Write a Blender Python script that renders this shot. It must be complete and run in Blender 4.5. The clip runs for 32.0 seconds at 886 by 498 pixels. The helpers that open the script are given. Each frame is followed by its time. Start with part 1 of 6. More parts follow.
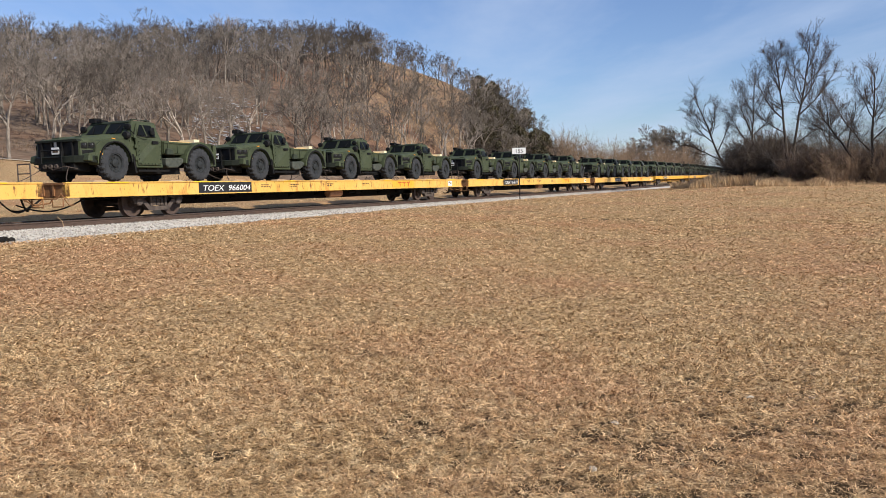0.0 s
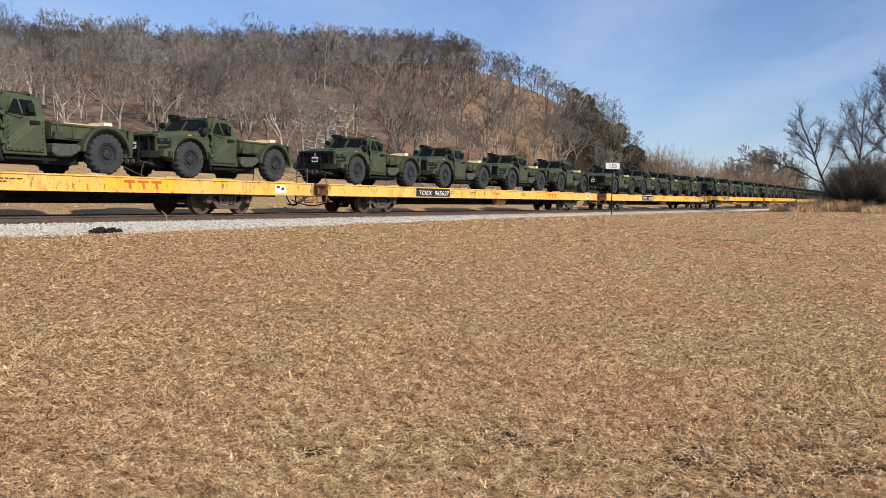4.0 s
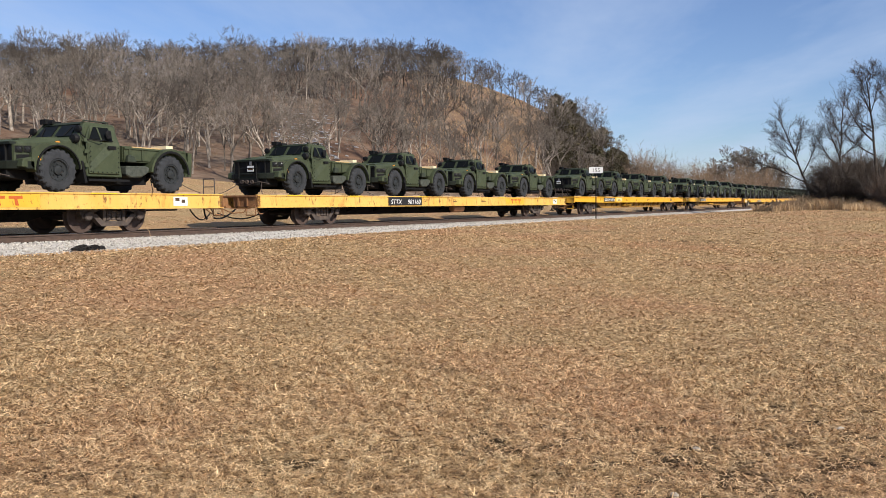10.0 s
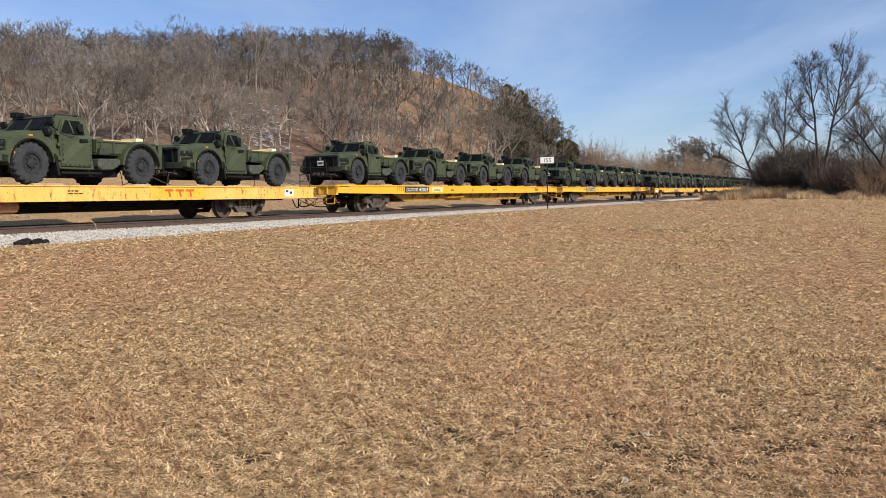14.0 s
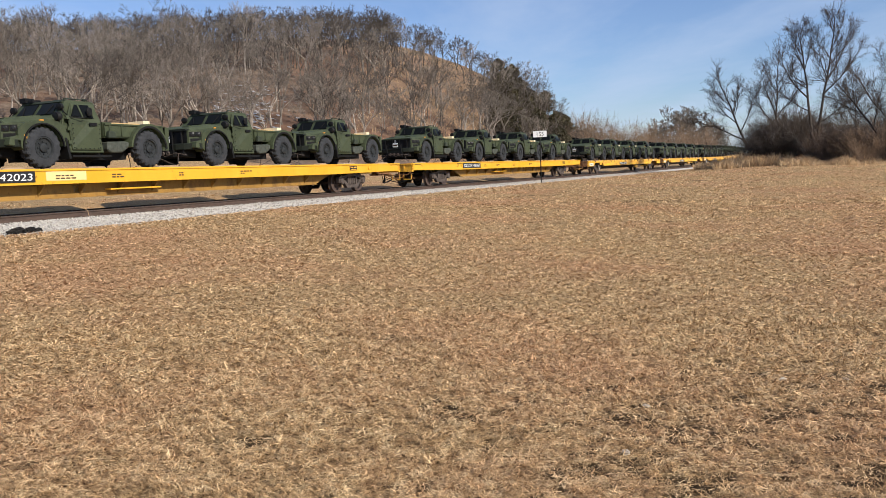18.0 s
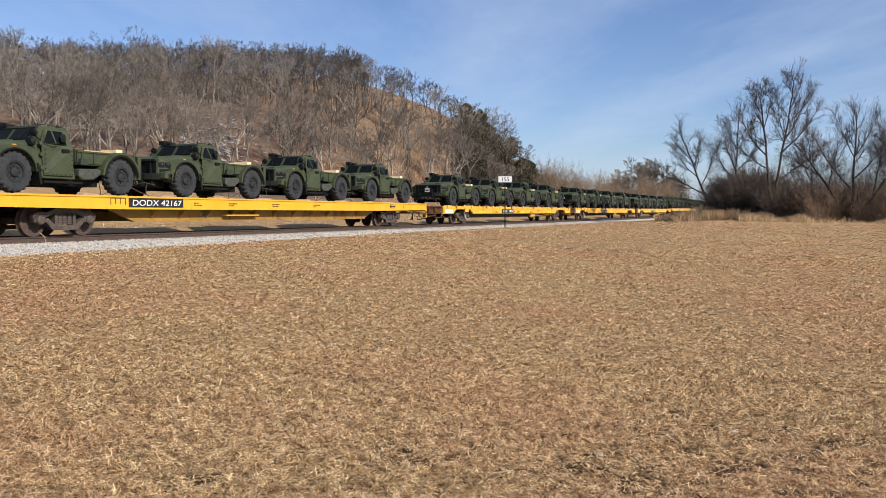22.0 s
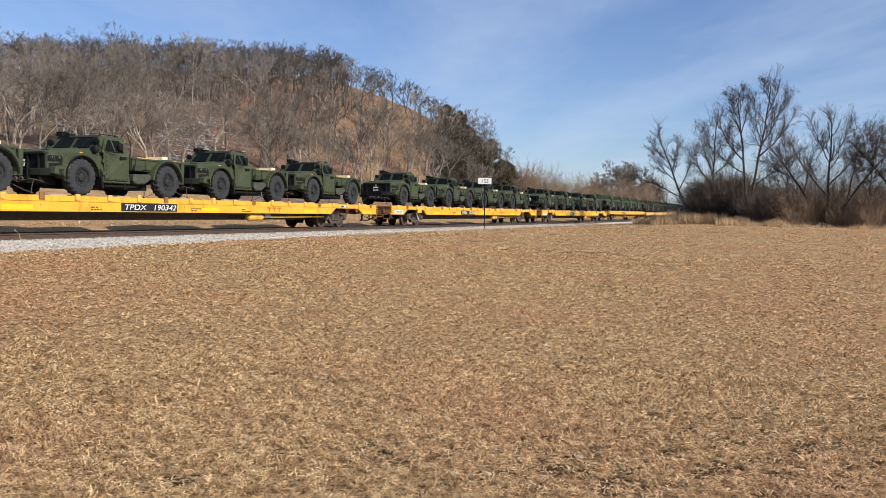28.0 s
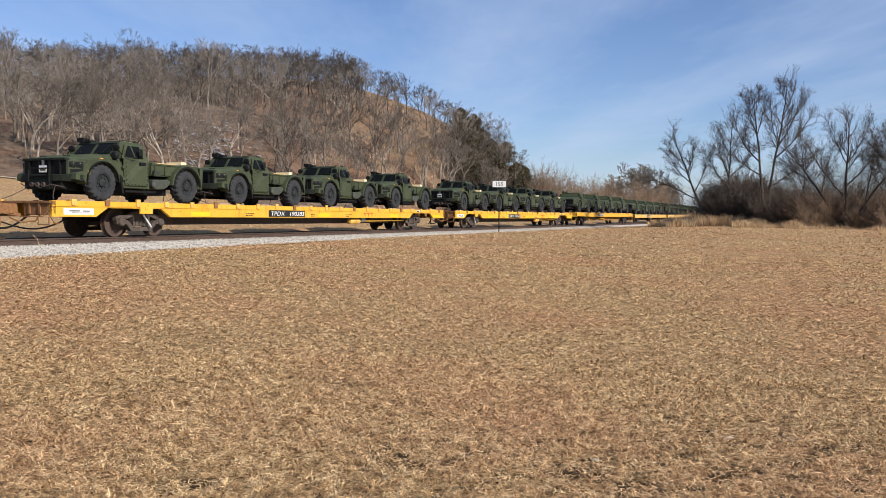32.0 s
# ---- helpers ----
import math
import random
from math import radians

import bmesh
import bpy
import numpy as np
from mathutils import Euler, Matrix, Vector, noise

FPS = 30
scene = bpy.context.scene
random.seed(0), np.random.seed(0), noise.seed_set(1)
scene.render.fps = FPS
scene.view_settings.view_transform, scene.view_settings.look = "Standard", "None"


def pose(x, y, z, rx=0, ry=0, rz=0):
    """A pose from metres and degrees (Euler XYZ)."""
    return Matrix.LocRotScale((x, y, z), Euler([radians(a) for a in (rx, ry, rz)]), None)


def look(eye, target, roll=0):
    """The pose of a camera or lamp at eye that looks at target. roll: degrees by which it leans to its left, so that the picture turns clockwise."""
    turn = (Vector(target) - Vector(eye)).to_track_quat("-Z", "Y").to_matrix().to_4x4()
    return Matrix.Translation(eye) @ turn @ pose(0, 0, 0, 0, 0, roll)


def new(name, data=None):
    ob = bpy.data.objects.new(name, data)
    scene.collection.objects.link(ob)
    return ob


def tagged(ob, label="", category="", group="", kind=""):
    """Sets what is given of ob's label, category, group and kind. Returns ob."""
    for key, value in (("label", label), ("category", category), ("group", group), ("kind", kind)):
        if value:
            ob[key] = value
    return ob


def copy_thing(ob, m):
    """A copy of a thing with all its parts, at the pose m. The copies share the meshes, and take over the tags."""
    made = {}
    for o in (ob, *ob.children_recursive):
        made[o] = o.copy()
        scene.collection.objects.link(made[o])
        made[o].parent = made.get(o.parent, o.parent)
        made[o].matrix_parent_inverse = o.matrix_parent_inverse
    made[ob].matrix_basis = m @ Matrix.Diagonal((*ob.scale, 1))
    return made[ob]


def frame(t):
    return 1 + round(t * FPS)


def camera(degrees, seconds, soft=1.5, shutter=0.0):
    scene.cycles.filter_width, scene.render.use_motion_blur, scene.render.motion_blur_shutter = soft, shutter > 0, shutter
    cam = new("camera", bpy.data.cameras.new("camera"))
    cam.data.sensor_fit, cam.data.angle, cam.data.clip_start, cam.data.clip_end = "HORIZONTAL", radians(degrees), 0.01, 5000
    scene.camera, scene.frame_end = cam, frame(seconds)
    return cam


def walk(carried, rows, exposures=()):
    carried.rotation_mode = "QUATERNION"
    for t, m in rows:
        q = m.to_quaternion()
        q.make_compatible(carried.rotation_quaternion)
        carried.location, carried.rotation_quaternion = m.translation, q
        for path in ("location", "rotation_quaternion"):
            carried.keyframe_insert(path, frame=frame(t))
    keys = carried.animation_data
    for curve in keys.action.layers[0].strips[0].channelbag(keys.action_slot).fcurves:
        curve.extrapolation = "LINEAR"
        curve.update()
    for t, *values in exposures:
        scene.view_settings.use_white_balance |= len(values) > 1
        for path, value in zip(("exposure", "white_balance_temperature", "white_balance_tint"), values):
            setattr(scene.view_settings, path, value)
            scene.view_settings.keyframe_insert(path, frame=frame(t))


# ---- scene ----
# ---- camera ----
EYE = 1.60
CAMERA_ROWS = [
    (0, 0.060, -0.005, -0.006, 1.57, -4.11, -1.57),
    (0.5, 0.052, 0.002, -0.001, 1.63, -3.88, -1.44),
    (1, 0.045, 0.003, -0.002, 1.72, -3.81, -1.12),
    (1.5, 0.039, -0.001, -0.005, 2.04, -3.53, -0.66),
    (2, 0.038, -0.007, -0.004, 2.24, -3.49, -0.22),
    (2.5, 0.035, -0.013, -0.007, 2.48, -3.34, 0.16),
    (3, 0.028, -0.020, -0.002, 2.58, -3.30, 0.37),
    (3.5, 0.005, -0.025, -0.007, 4.35, -3.31, 0.66),
    (4, -0.009, -0.030, -0.006, 7.41, -3.41, 1.01),
    (4.5, -0.025, -0.023, -0.010, 9.10, -3.45, 2.07),
    (5.5, -0.020, -0.015, 0.000, 12.10, -3.35, 2.60),
    (6.5, -0.020, -0.009, 0.003, 11.92, -3.20, 2.54),
    (7, -0.003, -0.015, -0.005, 11.16, -3.24, 1.96),
    (7.5, 0.015, -0.019, -0.013, 9.00, -3.21, 1.34),
    (8, 0.010, -0.011, -0.024, 8.24, -3.18, 0.97),
    (8.5, -0.006, -0.005, -0.022, 7.99, -2.99, 0.87),
    (9, 0.006, -0.009, -0.022, 7.78, -2.85, 0.81),
    (9.5, 0.011, -0.010, -0.018, 7.32, -2.77, -0.00),
    (10, 0.010, -0.005, -0.015, 6.49, -2.84, -0.50),
    (10.5, 0.009, -0.010, -0.015, 5.83, -2.93, -0.71),
    (11, 0.016, -0.012, -0.013, 5.04, -3.04, -0.89),
    (11.5, 0.016, -0.013, -0.021, 4.76, -3.17, -0.94),
    (12, 0.015, -0.009, -0.016, 4.24, -3.27, -0.92),
    (12.5, 0.014, -0.008, -0.017, 3.88, -3.55, -0.95),
    (13, 0.017, -0.013, -0.015, 3.69, -3.54, -0.91),
    (13.5, 0.018, -0.015, -0.012, 3.43, -3.51, -0.93),
    (15.5, 0.017, -0.023, -0.013, 3.01, -3.54, -0.51),
    (16, 0.001, -0.017, -0.024, 2.97, -4.56, -0.46),
    (16.5, 0.001, 0.002, -0.008, 3.09, -5.21, -0.65),
    (17, 0.015, 0.007, -0.014, 3.08, -5.09, -2.35),
    (17.5, 0.021, 0.015, -0.012, 3.15, -5.07, -2.41),
    (18, 0.014, 0.023, -0.012, 3.03, -5.08, -2.41),
    (18.5, 0.021, 0.016, -0.003, 3.08, -4.67, -2.41),
    (19, 0.022, 0.013, -0.001, 2.92, -3.63, -2.34),
    (19.5, 0.028, -0.001, -0.007, 2.69, -3.32, -2.21),
    (20, 0.020, -0.008, -0.005, 2.34, -3.15, -1.91),
    (20.5, 0.018, -0.013, 0.001, 1.96, -3.01, -1.37),
    (21, 0.023, -0.009, -0.001, 1.48, -2.77, -0.78),
    (21.5, 0.022, -0.006, -0.000, 0.97, -2.55, -0.17),
    (22, 0.024, -0.005, -0.001, 0.44, -2.36, 0.02),
    (22.5, 0.017, -0.001, -0.001, 0.03, -2.04, 0.06),
    (23, 0.011, 0.002, -0.003, -0.27, -2.02, 0.13),
    (23.5, 0.011, 0.003, -0.006, -0.57, -2.14, 0.26),
    (24, 0.007, 0.004, -0.008, -0.73, -2.27, 0.34),
    (24.5, 0.014, 0.001, -0.006, -0.89, -2.39, 0.42),
    (25, 0.010, -0.003, -0.007, -1.02, -2.50, 0.49),
    (25.5, 0.001, -0.003, -0.001, -1.19, -2.41, 0.66),
    (27.5, 0.004, 0.004, -0.003, -1.12, -2.31, 0.69),
    (28, -0.000, 0.000, 0.001, -1.00, -2.28, 0.62),
    (28.5, -0.002, -0.005, 0.002, -0.83, -2.22, 0.62),
    (29, -0.006, -0.007, 0.001, -0.66, -2.20, 0.58),
    (29.5, -0.007, -0.001, 0.002, -0.46, -2.21, 0.52),
    (30, -0.007, 0.001, 0.003, -0.21, -2.17, 0.45),
    (30.5, -0.004, -0.003, 0.003, -0.10, -2.17, 0.46),
    (31, 0.005, -0.002, -0.000, -0.02, -2.13, 0.48),
    (31.5, 0.006, -0.001, 0.000, -0.02, -2.05, 0.32),
    (32, -0.000, 0.000, 0.000, 0.00, -2.06, 0.34),
]
cam = camera(55.2, 32.0, soft=0.9)
walk(cam, [(t, pose(x, y, z + EYE, 90 + pitch, 0, yaw) @ pose(0, 0, 0, 0, 0, roll))
           for t, x, y, z, yaw, pitch, roll in CAMERA_ROWS])

# ---- light ----
SUN_AZ, SUN_EL = 128.0, 33.0          # degrees clockwise from +y, above the horizon
world = bpy.data.worlds.new("sky")
scene.world = world
world.use_nodes = True


def build_sky():
    nt = world.node_tree
    nt.nodes.clear()
    out = nt.nodes.new("ShaderNodeOutputWorld")
    bg = nt.nodes.new("ShaderNodeBackground")
    sky = nt.nodes.new("ShaderNodeTexSky")
    sky.sky_type = "NISHITA"
    sky.sun_disc = False
    sky.sun_elevation, sky.sun_rotation = radians(SUN_EL), radians(SUN_AZ)
    sky.altitude, sky.air_density, sky.dust_density, sky.ozone_density = 300, 1.0, 0.5, 1.3
    link = nt.links.new

    def calc(op, a, b=0.0):
        m = nt.nodes.new("ShaderNodeMath")
        m.operation = op
        for k, v in enumerate((a, b)):
            if isinstance(v, (int, float)):
                m.inputs[k].default_value = v
            else:
                link(v, m.inputs[k])
        return m.outputs[0]

    # cirrus drawn out along the wind, on a level layer overhead
    tc = nt.nodes.new("ShaderNodeTexCoord")
    sep = nt.nodes.new("ShaderNodeSeparateXYZ")
    link(tc.outputs["Generated"], sep.inputs[0])
    height = calc("MAXIMUM", sep.outputs[2], 0.03)
    across, along = calc("DIVIDE", sep.outputs[0], height), calc("DIVIDE", sep.outputs[1], height)

    def wisps(sx, sy, detail):
        xyz = nt.nodes.new("ShaderNodeCombineXYZ")
        link(calc("MULTIPLY", across, sx), xyz.inputs[0])
        link(calc("MULTIPLY", along, sy), xyz.inputs[1])
        n = nt.nodes.new("ShaderNodeTexNoise")
        n.inputs["Scale"].default_value, n.inputs["Detail"].default_value, n.inputs["Roughness"].default_value = 1.0, detail, 0.6
        link(xyz.outputs[0], n.inputs["Vector"])
        return n.outputs["Fac"]

    shifted = calc("ADD", across, calc("MULTIPLY", wisps(0.7, 0.22, 4), 0.9))
    roll = calc("SINE", calc("MULTIPLY", calc("SUBTRACT", shifted, 1.95), 2 * math.pi / 1.55))
    veil = calc("ADD", calc("MULTIPLY", roll, 0.075), calc("ADD", calc("MULTIPLY", wisps(0.8, 0.3, 5), 0.7), calc("MULTIPLY", wisps(2.2, 0.5, 7), 0.3)))
    ramp = nt.nodes.new("ShaderNodeValToRGB")
    ramp.color_ramp.elements[0].position, ramp.color_ramp.elements[1].position = 0.38, 0.70
    ramp.color_ramp.elements[1].color = (0.5, 0.5, 0.5, 1)
    mix = nt.nodes.new("ShaderNodeMixRGB")
    mix.inputs["Color2"].default_value = (5.2, 6.35, 8.5, 1)
    link(veil, ramp.inputs[0])
    link(ramp.outputs[0], mix.inputs["Fac"])
    tint = nt.nodes.new("ShaderNodeMixRGB")
    tint.blend_type = "MULTIPLY"
    tint.inputs["Fac"].default_value = 1.0
    tint.inputs["Color2"].default_value = (0.88, 0.98, 1.26, 1)
    link(sky.outputs[0], tint.inputs["Color1"])
    link(tint.outputs[0], mix.inputs["Color1"])
    link(mix.outputs[0], bg.inputs[0])
    bg.inputs[1].default_value = 0.095
    link(bg.outputs[0], out.inputs[0])


build_sky()
sun_data = bpy.data.lights.new("sun", "SUN")
sun_data.energy, sun_data.angle, sun_data.color = 5.0, radians(0.53), (1.0, 0.93, 0.83)
sun_lamp = new("sun", sun_data)
_d = Vector((math.sin(radians(SUN_AZ)) * math.cos(radians(SUN_EL)), math.cos(radians(SUN_AZ)) * math.cos(radians(SUN_EL)),
             math.sin(radians(SUN_EL))))
sun_lamp.matrix_world = look(_d * 100, (0, 0, 0))
scene.view_settings.exposure = 0.1


# ---- materials ----
def material(name, stops, scale=4.0, rough=0.7, metal=0.0, bump=0.0, bump_scale=None, detail=6, second=None, object_space=True,
             stretch=(1, 1, 1), vary=0.0, island=False, spec=0.5):
    """Noise-driven colour ramp (stops: position, colour), an optional second noise (scale, low, high, colour), bump and variation."""
    m = bpy.data.materials.new(name)
    m.use_nodes = True
    nt = m.node_tree
    link = nt.links.new
    b = nt.nodes["Principled BSDF"]
    b.inputs["Roughness"].default_value, b.inputs["Metallic"].default_value = rough, metal
    b.inputs["Specular IOR Level"].default_value = spec if rough < 0.88 else min(spec, 0.15)
    tc = nt.nodes.new("ShaderNodeTexCoord")
    mp = nt.nodes.new("ShaderNodeMapping")
    mp.inputs["Scale"].default_value = stretch
    if object_space:
        link(tc.outputs["Object"], mp.inputs["Vector"])
    else:
        geo = nt.nodes.new("ShaderNodeNewGeometry")
        link(geo.outputs["Position"], mp.inputs["Vector"])

    def noise_node(sc, dt):
        n = nt.nodes.new("ShaderNodeTexNoise")
        n.inputs["Scale"].default_value, n.inputs["Detail"].default_value = sc, dt
        n.inputs["Roughness"].default_value = 0.62
        link(mp.outputs[0], n.inputs["Vector"])
        return n

    n1 = noise_node(scale, detail)
    ramp = nt.nodes.new("ShaderNodeValToRGB")
    els = ramp.color_ramp.elements
    while len(els) < len(stops):
        els.new(0.5)
    for e, (p, c) in zip(els, stops):
        e.position, e.color = p, (*c, 1)
    link(n1.outputs["Fac"], ramp.inputs[0])
    colour = ramp.outputs[0]
    for sec in (second or []):
        sc, lo, hi, col = sec[:4]
        n2 = noise_node(sc, 5)
        r2 = nt.nodes.new("ShaderNodeMapRange")
        r2.inputs["From Min"].default_value, r2.inputs["From Max"].default_value = lo, hi
        r2.inputs["To Max"].default_value = sec[4] if len(sec) > 4 else 1.0
        link(n2.outputs["Fac"], r2.inputs["Value"])
        mx = nt.nodes.new("ShaderNodeMixRGB")
        mx.inputs["Color2"].default_value = (*col, 1)
        link(r2.outputs[0], mx.inputs["Fac"])
        link(colour, mx.inputs["Color1"])
        colour = mx.outputs[0]
    if vary:
        if island:
            g = nt.nodes.new("ShaderNodeNewGeometry")
            rnd = g.outputs["Random Per Island"]
        else:
            g = nt.nodes.new("ShaderNodeObjectInfo")
            rnd = g.outputs["Random"]
        mr = nt.nodes.new("ShaderNodeMapRange")
        mr.inputs["To Min"].default_value, mr.inputs["To Max"].default_value = 1 - vary, 1 + vary
        link(rnd, mr.inputs["Value"])
        hsv = nt.nodes.new("ShaderNodeHueSaturation")
        link(mr.outputs[0], hsv.inputs["Value"])
        link(colour, hsv.inputs["Color"])
        colour = hsv.outputs[0]
    link(colour, b.inputs["Base Color"])
    if bump:
        n3 = noise_node(bump_scale or scale * 4, 4)
        bp = nt.nodes.new("ShaderNodeBump")
        bp.inputs["Strength"].default_value, bp.inputs["Distance"].default_value = min(bump, 1.0), 0.02 * max(bump, 1.0)
        link(n3.outputs["Fac"], bp.inputs["Height"])
        link(bp.outputs[0], b.inputs["Normal"])
    return m


M_GREEN = material("army_green", [(0.3, (0.043, 0.055, 0.027)), (0.7, (0.058, 0.071, 0.036))], 3, 0.66, bump=0.08, bump_scale=60, spec=0.3,
                   second=[(2.3, 0.50, 0.66, (0.030, 0.038, 0.021), 0.65), (14, 0.58, 0.75, (0.10, 0.10, 0.066), 0.45), (26, 0.60, 0.68, (0.018, 0.022, 0.014), 0.55)], vary=0.05)
M_DARKGREEN = material("dark_green_steel", [(0.3, (0.024, 0.032, 0.021)), (0.7, (0.037, 0.046, 0.030))], 5, 0.7, bump=0.1, bump_scale=50, spec=0.3)
M_BLACKGREEN = material("blackish_green_steel", [(0.3, (0.009, 0.012, 0.008)), (0.7, (0.018, 0.022, 0.016))], 5, 0.75, bump=0.1, bump_scale=50, spec=0.2)
M_TARP = material("grey_green_cover", [(0.3, (0.026, 0.032, 0.023)), (0.7, (0.075, 0.082, 0.065))], 9, 0.75, bump=0.6, bump_scale=14)
M_TYRE = material("tyre_rubber", [(0.3, (0.028, 0.030, 0.033)), (0.7, (0.050, 0.052, 0.056))], 8, 0.88, bump=0.2, bump_scale=60, spec=0.25)
M_RIM = material("rim_paint", [(0.3, (0.014, 0.016, 0.017)), (0.7, (0.028, 0.031, 0.032))], 10, 0.7, spec=0.3)
M_BLACK = material("black_plastic", [(0.3, (0.005, 0.005, 0.005)), (0.7, (0.012, 0.012, 0.012))], 6, 0.65, spec=0.2)
M_SHACKLE = material("grey_steel", [(0.3, (0.25, 0.25, 0.25)), (0.7, (0.2, 0.2, 0.2))], 9, 0.5, metal=0.5)
M_GLASS = material("tinted_glass", [(0.3, (0.005, 0.006, 0.006)), (0.7, (0.009, 0.010, 0.010))], 2, 0.28, spec=0.07)
M_LAMP = material("lamp_lens", [(0.3, (0.012, 0.013, 0.013)), (0.7, (0.03, 0.03, 0.03))], 20, 0.25, spec=0.2)
M_AMBER = material("amber_lens", [(0.3, (0.6, 0.22, 0.02)), (0.7, (0.7, 0.3, 0.03))], 20, 0.3)
M_PAPER = material("white_paper", [(0.3, (0.72, 0.72, 0.7)), (0.7, (0.8, 0.8, 0.78))], 8, 0.7)
M_CRATE = material("tan_wood", [(0.3, (0.5, 0.33, 0.14)), (0.7, (0.62, 0.43, 0.2))], 6, 0.7, stretch=(1, 6, 6), bump=0.1)
M_CRATE_END = material("pale_wood", [(0.3, (0.75, 0.62, 0.38)), (0.7, (0.82, 0.7, 0.46))], 6, 0.7, bump=0.1)
RUST = (0.13, 0.045, 0.018)
M_YELLOW_OLD = material("weathered_yellow_paint", [(0.3, (0.68, 0.38, 0.065)), (0.72, (0.78, 0.48, 0.13))], 1.2, 0.6, bump=0.1, bump_scale=18,
                        second=[(2.2, 0.55, 0.68, (0.40, 0.16, 0.035), 0.75), (7, 0.57, 0.67, RUST, 0.9), (26, 0.62, 0.70, (0.07, 0.03, 0.015), 0.9)], stretch=(1, 1, 0.4), vary=0.04)
M_YELLOW_NEW = material("fresh_yellow_paint", [(0.3, (0.72, 0.36, 0.015)), (0.72, (0.80, 0.43, 0.03))], 1.2, 0.5, bump=0.05, bump_scale=18,
                        second=[(3.0, 0.60, 0.76, (0.45, 0.2, 0.03), 0.55), (9, 0.66, 0.76, RUST, 0.8), (30, 0.66, 0.72, (0.09, 0.04, 0.02), 0.8)], stretch=(1, 1, 0.45), vary=0.04)
M_YELLOW_MID = material("used_yellow_paint", [(0.3, (0.72, 0.37, 0.022)), (0.72, (0.80, 0.45, 0.05))], 1.6, 0.55, bump=0.08, bump_scale=18,
                        second=[(2.6, 0.57, 0.72, (0.40, 0.17, 0.03), 0.7), (10, 0.60, 0.70, RUST, 0.85), (30, 0.63, 0.70, (0.07, 0.03, 0.015), 0.85)], stretch=(1, 1, 0.45), vary=0.04)
# Girder yellow: grime, and the shade under the sill put into its colour.
M_GRIMY_SHADED = material("grimy_yellow_girder", [(0.3, (0.24, 0.125, 0.022)), (0.72, (0.38, 0.21, 0.042))], 1.6, 0.75, bump=0.08, bump_scale=18,
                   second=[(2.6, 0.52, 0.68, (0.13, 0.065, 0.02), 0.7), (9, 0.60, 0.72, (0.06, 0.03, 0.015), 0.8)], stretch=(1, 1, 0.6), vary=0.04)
M_YPALE = material("pale_yellow_panel", [(0.3, (0.78, 0.56, 0.22)), (0.7, (0.82, 0.62, 0.28))], 3, 0.6)
M_YPATCH = material("bright_yellow_patch", [(0.3, (0.78, 0.48, 0.01)), (0.7, (0.84, 0.55, 0.02))], 3, 0.5)
M_DECK = material("deck_steel", [(0.3, (0.16, 0.10, 0.06)), (0.7, (0.30, 0.2, 0.11))], 2.5, 0.85, bump=0.2)
M_PLATE = material("dusty_steel_plate", [(0.3, (0.30, 0.21, 0.13)), (0.7, (0.46, 0.34, 0.22))], 3, 0.85, bump=0.2)
M_UNDER = material("underframe_black", [(0.3, (0.008, 0.007, 0.006)), (0.7, (0.018, 0.015, 0.012))], 4, 0.9, bump=0.15, spec=0.12)
M_BOGIE = material("rusty_bogie_steel", [(0.3, (0.042, 0.032, 0.027)), (0.7, (0.11, 0.083, 0.067))], 7, 0.85, bump=0.25)
M_WHEEL = material("brown_wheel_steel", [(0.3, (0.05, 0.032, 0.025)), (0.7, (0.10, 0.065, 0.05))], 6, 0.75, bump=0.15)
M_RUSTY = material("rusted_steel", [(0.3, (0.17, 0.07, 0.03)), (0.7, (0.32, 0.16, 0.06))], 9, 0.85, bump=0.3)
M_TANK = material("orange_tank", [(0.3, (0.30, 0.12, 0.05)), (0.7, (0.42, 0.2, 0.09))], 5, 0.7)
M_HOSE = material("black_rubber", [(0.3, (0.012, 0.011, 0.01)), (0.7, (0.022, 0.020, 0.018))], 8, 0.8, spec=0.2)
M_WHITE = material("white_lettering", [(0.3, (0.75, 0.75, 0.72)), (0.7, (0.82, 0.82, 0.8))], 12, 0.6)
M_DARKMARK = material("dark_lettering", [(0.3, (0.05, 0.03, 0.015)), (0.7, (0.09, 0.05, 0.02))], 12, 0.7)
M_REDMARK = material("red_orange_marking", [(0.3, (0.45, 0.085, 0.012)), (0.7, (0.52, 0.12, 0.02))], 12, 0.6)
M_PATCH = material("black_panel", [(0.3, (0.008, 0.008, 0.009)), (0.7, (0.016, 0.016, 0.017))], 8, 0.55)
M_RAIL = material("rail_steel", [(0.3, (0.05, 0.03, 0.022)), (0.7, (0.11, 0.07, 0.05))], 5, 0.7, stretch=(1, 1, 3), object_space=False)
M_RAILTOP = material("polished_rail_head", [(0.3, (0.35, 0.34, 0.33)), (0.7, (0.5, 0.49, 0.47))], 5, 0.3, metal=0.9, object_space=False)
M_TIE = material("tie_wood", [(0.3, (0.03, 0.022, 0.018)), (0.7, (0.075, 0.058, 0.047))], 5, 0.9, stretch=(6, 1, 6), bump=0.4, vary=0.25)
M_BED = material("dirty_ballast", [(0.3, (0.10, 0.085, 0.07)), (0.7, (0.24, 0.215, 0.19))], 16, 0.95, bump=1.5, bump_scale=22, object_space=False)
M_STONE = material("limestone_ballast", [(0.3, (0.33, 0.305, 0.27)), (0.7, (0.58, 0.545, 0.485))], 9, 0.9, bump=0.4, bump_scale=40, object_space=False, vary=0.3, island=True)
